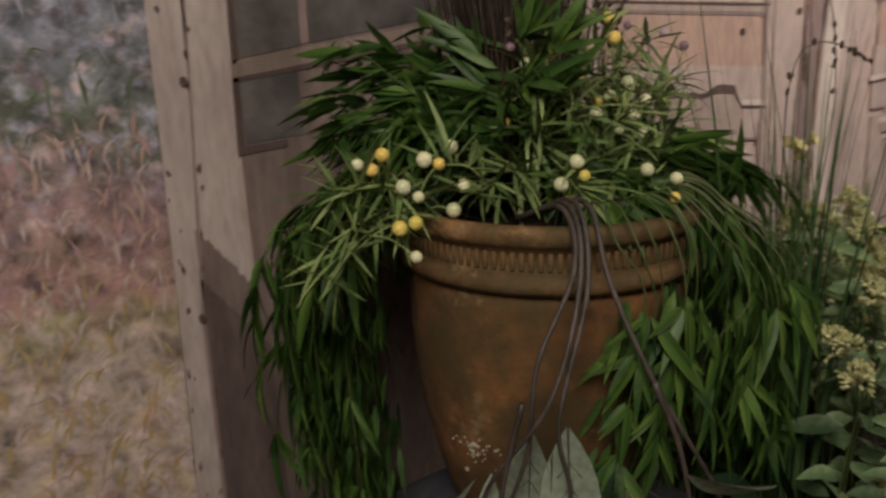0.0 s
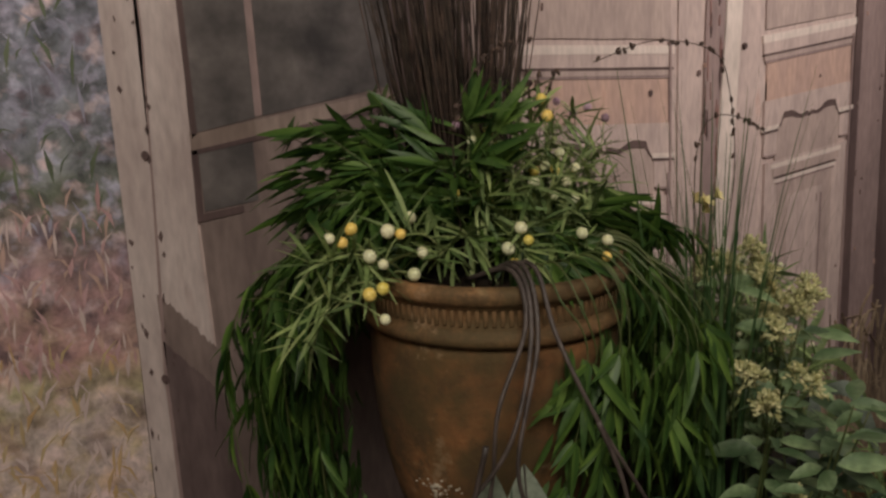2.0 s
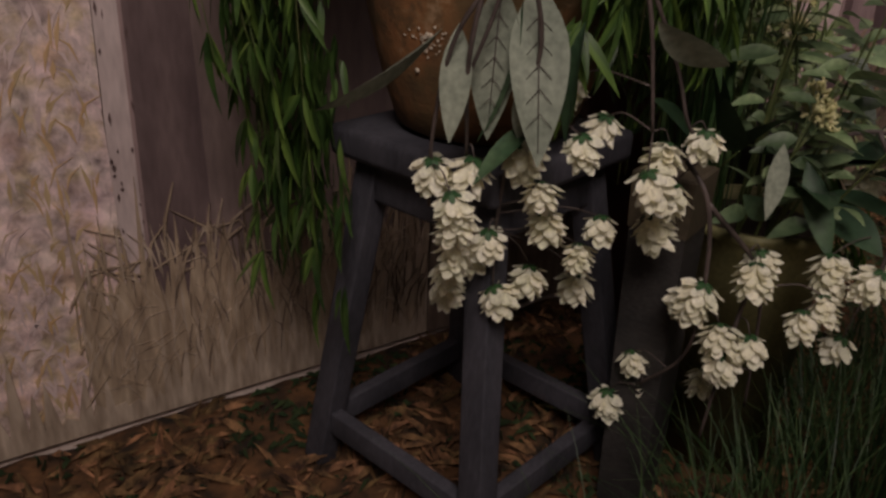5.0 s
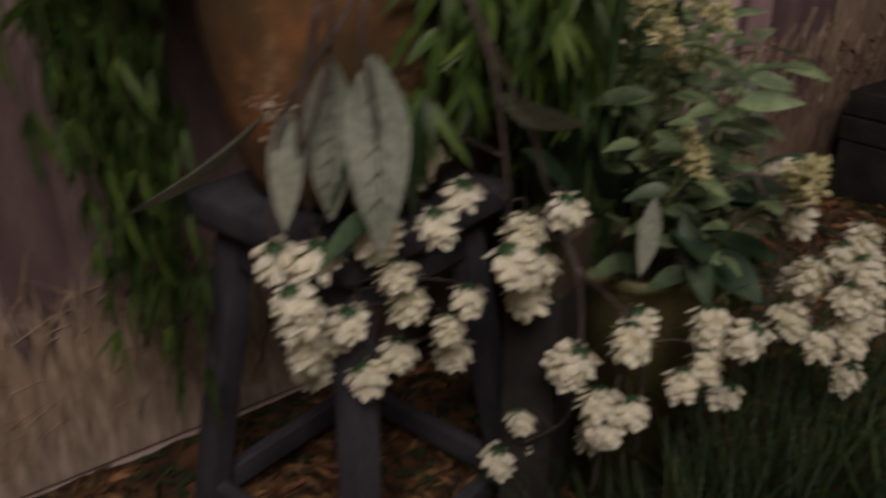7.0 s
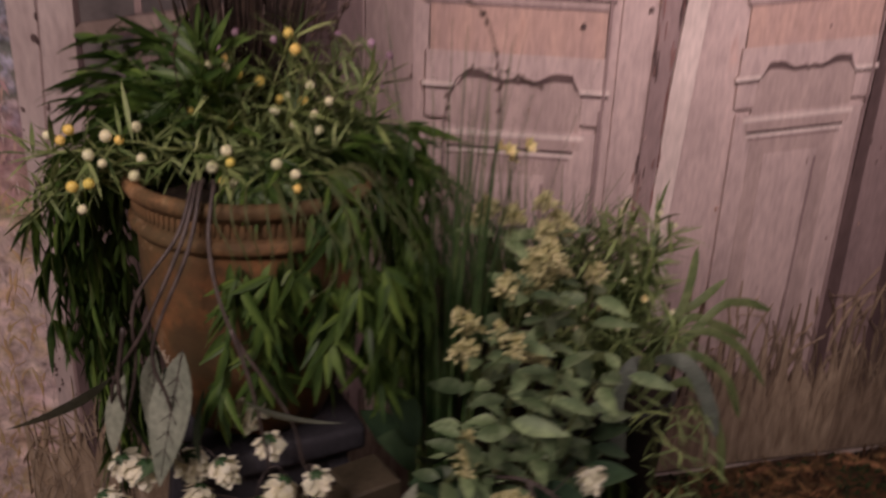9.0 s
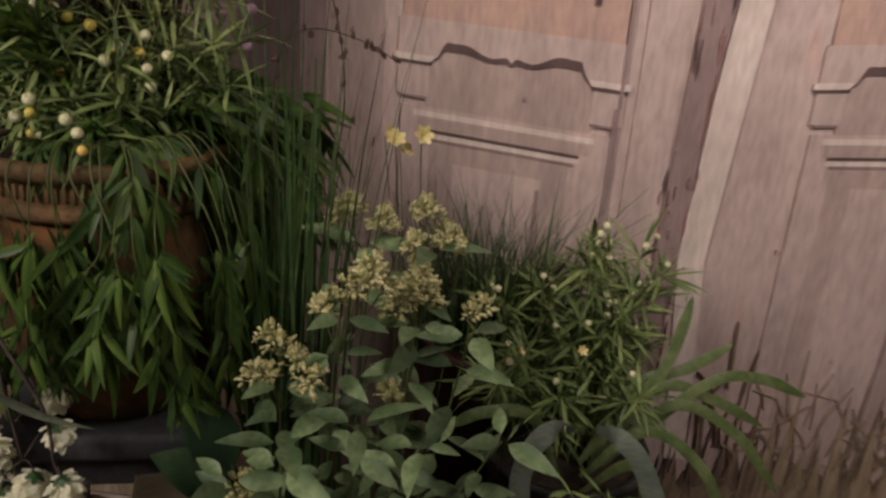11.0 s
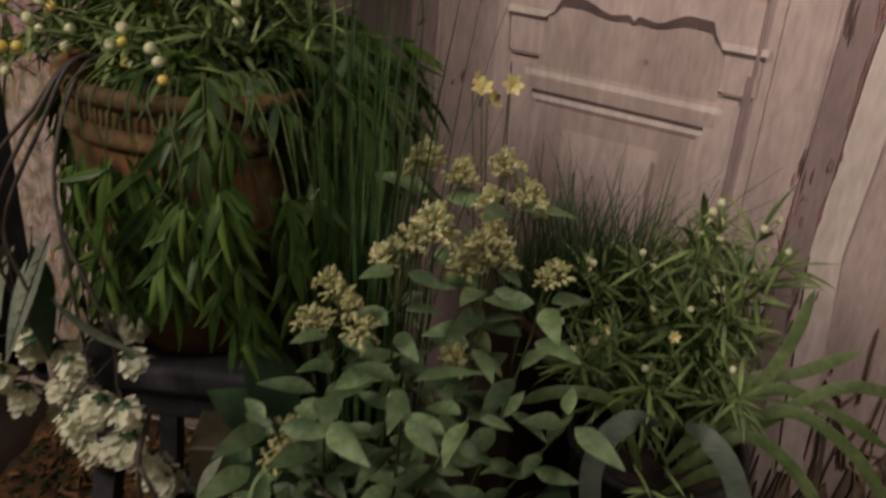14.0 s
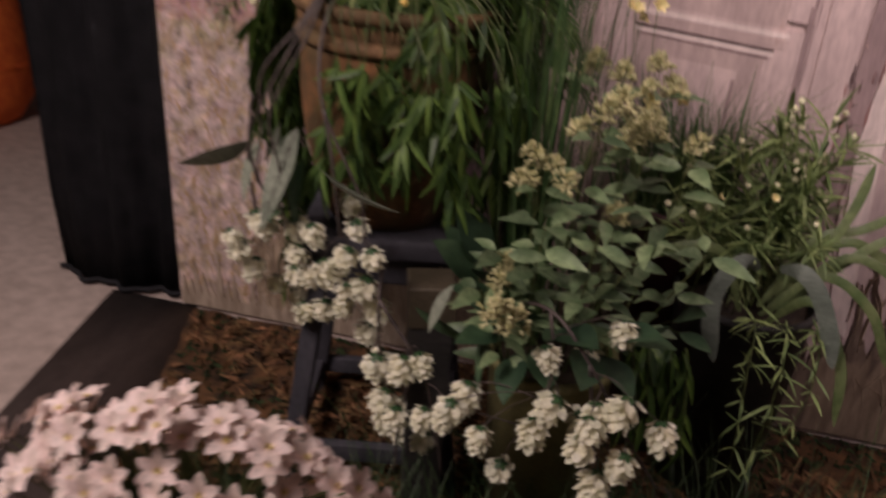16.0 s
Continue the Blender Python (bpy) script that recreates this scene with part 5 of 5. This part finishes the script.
LS = "leafy green shoot topped with cream bud clusters"
for base, tip, n, cl in (
        ((1.2, -0.56, 0.42), (1.22, -0.52, 0.98), 12, [(1.198, -0.5, 1.025), (1.245, -0.5, 1.003), (1.17, -0.5, 1.0)]),
        ((1.24, -0.56, 0.42), (1.32, -0.52, 0.98), 12, [(1.31, -0.5, 1.029), (1.344, -0.5, 0.983), (1.3, -0.54, 0.99)]),
        ((1.18, -0.62, 0.42), (1.22, -0.66, 0.93), 14, [(1.231, -0.65, 0.968), (1.257, -0.65, 0.988), (1.19, -0.65, 0.93)]),
        ((1.14, -0.64, 0.42), (1.14, -0.68, 0.83), 14, [(1.132, -0.65, 0.866), (1.168, -0.7, 0.88), (1.11, -0.69, 0.84)]),
        ((1.28, -0.6, 0.42), (1.39, -0.56, 0.87), 12, [(1.403, -0.55, 0.909)]),
        ((1.25, -0.6, 0.42), (1.31, -0.57, 0.88), 14, [(1.32, -0.55, 0.914), (1.31, -0.55, 0.942), (1.28, -0.56, 0.9)]),
        ((1.23, -0.64, 0.42), (1.27, -0.6, 0.74), 12, [(1.278, -0.58, 0.77)]),
        ((1.12, -0.68, 0.42), (1.1, -0.78, 0.74), 12, []),
        ((1.15, -0.68, 0.42), (1.17, -0.77, 0.8), 12, []),
        ((1.2, -0.66, 0.42), (1.26, -0.74, 0.82), 12, []),
        ((1.22, -0.66, 0.42), (1.34, -0.72, 0.78), 12, []),
        ((1.1, -0.66, 0.42), (1.07, -0.77, 0.66), 8, [(1.1, -0.77, 0.68), (1.118, -0.76, 0.689)]),
        ((1.14, -0.68, 0.42), (1.12, -0.86, 0.66), 7, [(1.126, -0.91, 0.697), (1.15, -0.89, 0.68)]),
        ((1.3, -0.58, 0.42), (1.45, -0.6, 0.72), 10, [])):
    leafy_shoot(base, tip, n, cl, LS if cl else "leafy green shoot with pale ovate leaves")


def dark_leaf_shoot(base, tips):
    ob = thing("dark_leaf_shoot", base, "shoot of broad dark green leaves low in the display", "plant", "dark leafy shoots")
    bm = bmesh.new()
    mid = V(base) + V((0, -0.02, 0.12))
    tube(bm, curve([base, V(base).lerp(mid, 0.5), mid], 4), 0.003, 0.002, 5)
    for p in tips:
        tube(bm, [mid, mid.lerp(V(p), 0.4)], 0.0018, 0.0012, 4)
    part("stem", bm, M_CANE, ob)
    for p in tips:
        q = mid.lerp(V(p), 0.35)
        d = V(p) - q
        place("leaf", BROAD, frame_along(q, d, (0, -0.4, 1), rnd.uniform(-0.5, 0.5), d.length / 0.12), ob)


BROAD = leaf_data("broad_leaf", M_DARKLEAF, 0.12, 0.062, 0.25, 0.15, 0.45, 8)
dark_leaf_shoot((1.16, -0.68, 0.44), [(1.28, -0.86, 0.66), (1.05, -0.84, 0.6), (1.14, -0.88, 0.52), (1.22, -0.86, 0.55), (1.02, -0.76, 0.66)])
dark_leaf_shoot((1.26, -0.68, 0.44), [(1.38, -0.8, 0.66), (1.36, -0.84, 0.56), (1.28, -0.9, 0.6), (1.42, -0.72, 0.6), (1.2, -0.84, 0.64)])
dark_leaf_shoot((1.08, -0.6, 0.44), [(0.98, -0.72, 0.72), (1.0, -0.66, 0.78), (1.06, -0.74, 0.7), (0.96, -0.6, 0.7)])
dark_leaf_shoot((1.4, -0.5, 0.4), [(1.46, -0.62, 0.62), (1.38, -0.66, 0.58), (1.5, -0.58, 0.52), (1.42, -0.62, 0.5), (1.34, -0.62, 0.52)])


def planter(name, x, y, r0, r1, h, mat, label):
    ob = thing(name, (x, y, 0.0), label, "planter")
    bm = bmesh.new()
    rings = lathe(bm, [(r0, 0.003), (r1, h), (r1 + 0.006, h + 0.004), (r1 + 0.006, h + 0.02), (r1 - 0.006, h + 0.02), (r1 - 0.01, h - 0.02)], (x, y), 28)
    bm.faces.new(rings[0][::-1])
    body = part("body", bm, mat, ob)
    bm = bmesh.new()
    rings = lathe(bm, [(0.005, h), (r1 - 0.006, h - 0.005)], (x, y), 24)
    bm.faces.new(rings[0])
    part("soil", bm, M_SOIL, ob)


planter("planter", 1.2, -0.63, 0.1, 0.125, 0.46, M_OLIVE, "olive-green planter holding the leafy shoots")
planter("planter", 1.41, -0.16, 0.1, 0.125, 0.64, M_MAROON, "dark maroon planter holding the grass tufts before the doors")
planter("planter", 1.58, -0.3, 0.11, 0.15, 0.5, M_BOX, "dark planter holding the white-berried bush")

# bush with white berries
WB = [(1.423, -0.27, 0.813), (1.583, -0.27, 0.895), (1.608, -0.27, 0.923), (1.581, -0.27, 0.93), (1.672, -0.27, 0.922), (1.714, -0.27, 0.891), (1.665, -0.27, 0.829), (1.637, -0.27, 0.808), (1.618, -0.27, 0.823), (1.694, -0.27, 0.749), (1.603, -0.27, 0.609), (1.7, -0.24, 0.84), (1.5, -0.3, 0.86)]
LW = "narrow-leaved green sprig with small cream berries"
for k in range(32):
    tip = (rnd.uniform(1.4, 1.74), rnd.uniform(-0.42, -0.14), rnd.uniform(0.62, 0.86))
    near = [(BERRY_S, p) for i, p in enumerate(WB) if i % 26 == k]
    if near:
        tip = tuple(V(near[0][1]) + V((rnd.uniform(-0.01, 0.01), 0.01, -0.03)))
    extra = [(BERRY_S, tuple(jitter(tip, 0.03) + V((0, 0, 0.02)))) for _ in range(rnd.choice((1, 1, 2)))]
    berry_sprig((1.58 + rnd.uniform(-0.06, 0.06), -0.3 + rnd.uniform(-0.05, 0.05), 0.5), tip, near + extra, LW if near or extra else "narrow-leaved green sprig of a low bush", "sprigs of the low bush", 48, 1.05)

# small yellow flowers
def star_flower_data(name, mat, r, petals, cup, width, trumpet=0.0):
    bm = bmesh.new()
    for k in range(petals):
        a = 2 * math.pi * k / petals
        m = frame_along((0, 0, 0), (math.cos(a), math.sin(a), cup), (0, 0, 1))
        rows = []
        for x, ww, zz in ((0.05, 0.3, 0), (0.4, 0.9, 0.02), (0.7, 0.85, 0.0), (0.92, 0.45, -0.05), (1, 0.08, -0.09)):
            rows.append([bm.verts.new(m @ V((x * r, s * ww * width / 2, zz * r + (0.12 * ww * width if s else 0)))) for s in (-1, 0, 1)])
        for q, t in zip(rows, rows[1:]):
            bm.faces.new((q[0], t[0], t[1], q[1]))
            bm.faces.new((q[1], t[1], t[2], q[2]))
    data = bm_mesh(bm, name)
    data.materials.append(mat)
    return data


FREESIA = star_flower_data("yellow_flower", M_YELLOWPETAL, 0.023, 6, 1.0, 0.0135)
LYF = "small pale yellow star flower on a thin stem"
for p, b in (((1.233, -0.43, 1.121), (1.27, -0.47, 0.5)), ((1.257, -0.43, 1.099), (1.27, -0.47, 0.5)), ((1.288, -0.43, 1.124), (1.28, -0.47, 0.5)), ((1.25, -0.44, 1.115), (1.27, -0.46, 0.5)), ((1.466, -0.43, 0.776), (1.45, -0.4, 0.5)), ((1.567, -0.43, 0.79), (1.55, -0.38, 0.5)), ((1.302, -0.54, 0.972), (1.27, -0.55, 0.42)), ((1.36, -0.47, 0.97), (1.3, -0.5, 0.42))):
    ob = thing("yellow_flower", b, LYF, "flower", "small yellow flowers")
    bm = bmesh.new()
    tube(bm, curve([b, V(b).lerp(V(p), 0.6) + V((0.01, 0, 0)), p], 6), 0.0016, 0.001, 4)
    part("stem", bm, M_CANE, ob)
    place("blossom", FREESIA, frame_along(p, (rnd.uniform(-0.8, 0.8), -0.7, 0.8)) @ pose(0, 0, 0, 0, 90, rnd.uniform(0, 60)) @ Matrix.Diagonal((*[0.55 if p[2] < 0.9 else 0.95] * 3, 1)), ob)

# broad silver straps and pale blades
def strap_leaf(name, pts, w, mat, label, group):
    ob = thing(name, pts[0], label, "leaf", group)
    path = curve(pts, 8)
    bm = bmesh.new()
    last = None
    for i, p in enumerate(path):
        d = path[min(i + 1, len(path) - 1)] - path[max(i - 1, 0)]
        side = d.cross(V((-0.2, -1, 0.35))).normalized()
        nrm = side.cross(d).normalized()
        u = i / (len(path) - 1)
        k = w / 2 * max(0.04, min(1, 0.45 + 2.2 * u)) * min(1, ((1 - u) * 6) ** 0.6 + 0.04)
        row = [bm.verts.new(p - side * k - nrm * 0.12 * k), bm.verts.new(p + nrm * 0.1 * k), bm.verts.new(p + side * k - nrm * 0.12 * k)]
        if last:
            bm.faces.new((last[0], last[1], row[1], row[0]))
            bm.faces.new((last[1], last[2], row[2], row[1]))
        last = row
    part("blade", bm, mat, ob)


LST = "broad silver-green strap leaf hanging over the planter"
GS = "silver strap leaves"
strap_leaf("strap_leaf", [(1.57, -0.44, 0.64), (1.54, -0.49, 0.675), (1.508, -0.51, 0.66), (1.488, -0.52, 0.6), (1.495, -0.53, 0.53), (1.515, -0.526, 0.46)], 0.034, M_STRAP, LST, GS)
strap_leaf("strap_leaf", [(1.61, -0.44, 0.65), (1.64, -0.49, 0.67), (1.675, -0.5, 0.64), (1.71, -0.51, 0.57), (1.735, -0.52, 0.49)], 0.034, M_STRAP, LST, GS)
LPB = "long pale green arching grass blade beside the bush"
GP = "pale arching blades"
for pts in ([(1.6, -0.36, 0.52), (1.68, -0.34, 0.68), (1.77, -0.31, 0.71), (1.847, -0.3, 0.764)], [(1.6, -0.36, 0.52), (1.72, -0.34, 0.68), (1.82, -0.32, 0.66), (1.93, -0.3, 0.6)], [(1.62, -0.36, 0.52), (1.7, -0.34, 0.66), (1.74, -0.32, 0.75), (1.76, -0.3, 0.85)], [(1.62, -0.38, 0.52), (1.74, -0.36, 0.66), (1.86, -0.36, 0.62), (1.96, -0.36, 0.5)],
            [(1.6, -0.4, 0.52), (1.7, -0.4, 0.63), (1.8, -0.42, 0.58), (1.86, -0.42, 0.46)], [(1.56, -0.4, 0.52), (1.5, -0.44, 0.66), (1.42, -0.47, 0.68), (1.36, -0.48, 0.65)], [(1.64, -0.36, 0.52), (1.8, -0.33, 0.69), (1.9, -0.3, 0.7), (2.0, -0.28, 0.66)], [(1.6, -0.42, 0.5), (1.68, -0.46, 0.6), (1.75, -0.5, 0.5), (1.77, -0.52, 0.36)]):
    strap_leaf("pale_blade", pts, 0.02, M_PALEBLADE, LPB, GP)
for k in range(3):  # fern-like drooping side shoots below the bush
    x = 1.56 + 0.06 * k
    ob = thing("trailing_shoot", (x, -0.46, 0.52), "trailing green shoot with small narrow leaves", "plant", "trailing shoots")
    path = curve([(x, -0.44, 0.52), (x + 0.02, -0.5, 0.55), (x + 0.02, -0.55, 0.45), (x + rnd.uniform(-0.02, 0.04), -0.56, rnd.uniform(0.2, 0.32))], 8)
    bm = bmesh.new()
    tube(bm, path, 0.0018, 0.001, 4)
    part("stem", bm, M_CANE, ob)
    for q in path[4::2]:
        starburst(ob, q, (0, -0.2, -1), 4, 0.7, 0.7, None, NEEDLE_G)

# grasses, mosses and chips on the floor
blades("fine_grass", (1.55, -0.83, 0.0), (0.34, 0.24), 680, (0.18, 0.45), 0.8, 0.0035, M_BLADE, "tuft of fine dark green grass on the moss", "grass", 0.25, "stuff")
blades("fine_grass", (1.12, -0.95, 0.0), (0.36, 0.2), 760, (0.14, 0.42), 0.8, 0.003, M_BLADE, "tuft of fine dark green grass on the moss", "grass", 0.25, "stuff")
blades("fine_grass", (0.75, -0.9, 0.0), (0.24, 0.14), 240, (0.1, 0.34), 0.7, 0.003, M_BLADE, "tuft of fine dark green grass on the moss", "grass", 0.25, "stuff")


def scatter(name, count, size, mat, label, tall, seed):
    r = random.Random(seed)
    verts, faces = [], []
    for _ in range(count):
        y = r.uniform(-1.2, -0.04)
        x = r.uniform(0.03 - 0.28 * y, 3.4)
        if (noise.noise(V((x * 5, y * 5, 0))) > 0.05) == (tall < 0.5) and r.random() < 0.93:
            continue
        s = size * r.uniform(0.4, 1.4)
        a, tilt = r.uniform(0, 6.3), r.uniform(-0.6, 0.6)
        u = V((math.cos(a), math.sin(a), tilt)) * s
        v = V((-math.sin(a), math.cos(a), r.uniform(-0.5, 0.5))) * s * r.uniform(0.06, 0.2)
        w = V((0, 0, s * tall))
        c = V((x, y, 0.004 + 0.3 * s * tall))
        i = len(verts)
        verts += [tuple(c - u), tuple(c - v), tuple(c + u), tuple(c + v), tuple(c + w)]
        faces += [(i, i + 1, i + 4), (i + 1, i + 2, i + 4), (i + 2, i + 3, i + 4), (i + 3, i, i + 4)]
    data = bpy.data.meshes.new(name)
    data.from_pydata(verts, [], faces)
    data.materials.append(mat)
    return tagged(new(name, data), label, name.split("_")[0], "", "stuff")


scatter("bark_chips", 8000, 0.034, M_BARK, "brown bark chips strewn over the mat", 0.35, 3)
scatter("moss_tufts", 11000, 0.013, M_MOSSBIT, "small dark green moss tufts on the mat", 0.8, 4)

# blush-white narcissus pot nearest the aisle
NARC = star_flower_data("narcissus_flower", M_PINKPETAL, 0.028, 6, 0.35, 0.017)
cup = bmesh.new()
lathe(cup, [(0.002, 0.002), (0.006, 0.003), (0.008, 0.009), (0.0095, 0.011)], (0, 0), 12)
CUP = bm_mesh(cup, "corona")
CUP.materials.append(M_YELLOWPETAL)


def narcissus_pot(cx, cy, spread, count, top, label):
    ob = thing("narcissus_pot", (cx, cy, 0.0), label, "flower pot", "narcissus pots")
    bm = bmesh.new()
    h = max(0.06, top - 0.26)
    w = min(0.14, 0.55 * spread[0] + 0.02)
    rings = lathe(bm, [(0.7 * w, 0.003), (w, h), (w + 0.006, h + 0.005), (w + 0.006, h + 0.02), (w - 0.008, h + 0.02), (w - 0.02, h - 0.02), (0.004, h - 0.02)], (cx, cy), 28)
    bm.faces.new(rings[0][::-1])
    part("pot", bm, M_BOX, ob)
    for k in range(count):
        a, r = rnd.uniform(0, 6.28), rnd.random() ** 0.5
        p = V((cx + spread[0] * r * math.cos(a), cy + spread[1] * r * math.sin(a), top - 0.09 * r + rnd.uniform(-0.03, 0.03)))
        b = V((cx + 0.4 * w * r * math.cos(a), cy + 0.4 * w * r * math.sin(a), h - 0.02))
        bm = bmesh.new()
        tube(bm, curve([b, b.lerp(p, 0.6) + V((0, 0, 0.03)), p], 5), 0.0022, 0.0016, 4)
        part("stem", bm, M_CANE, ob)
        d = V((math.cos(a) * r, math.sin(a) * r, rnd.uniform(0.3, 1.2))) + V((rnd.uniform(-0.4, 0.4), -0.4, 0))
        m = frame_along(p, d) @ pose(0, 0, 0, 0, 90, 0)
        f = place("blossom", NARC, m, ob)
        place("corona", CUP, m @ Matrix.Diagonal((0.42, 0.42, 0.5, 1)), f, "small pale yellow corona")
    for k in range(12):
        a = rnd.uniform(0, 6.28)
        b = V((cx + 0.4 * w * math.cos(a), cy + 0.4 * w * math.sin(a), h - 0.02))
        bm = bmesh.new()
        tip = b + V((0.12 * math.cos(a), 0.12 * math.sin(a), rnd.uniform(0.12, 0.2)))
        side = V((-math.sin(a), math.cos(a), 0)) * 0.006
        rows = [[bm.verts.new(b.lerp(tip, u) + V((0, 0, 0.05 * u * (1 - u))) + side * s * (1 - u ** 2 + 0.03)) for s in (-1, 1)] for u in (0, 0.25, 0.5, 0.75, 1)]
        for q, t in zip(rows, rows[1:]):
            bm.faces.new((q[0], q[1], t[1], t[0]))
        part("leaf", bm, M_BLADE, ob)


narcissus_pot(0.83, -1.35, (0.26, 0.11), 105, 0.735, "pot of blush-white narcissus flowers with pale yellow centres")
narcissus_pot(1.36, -1.06, (0.05, 0.04), 4, 0.21, "small pot of blush-white narcissus flowers in the grass")
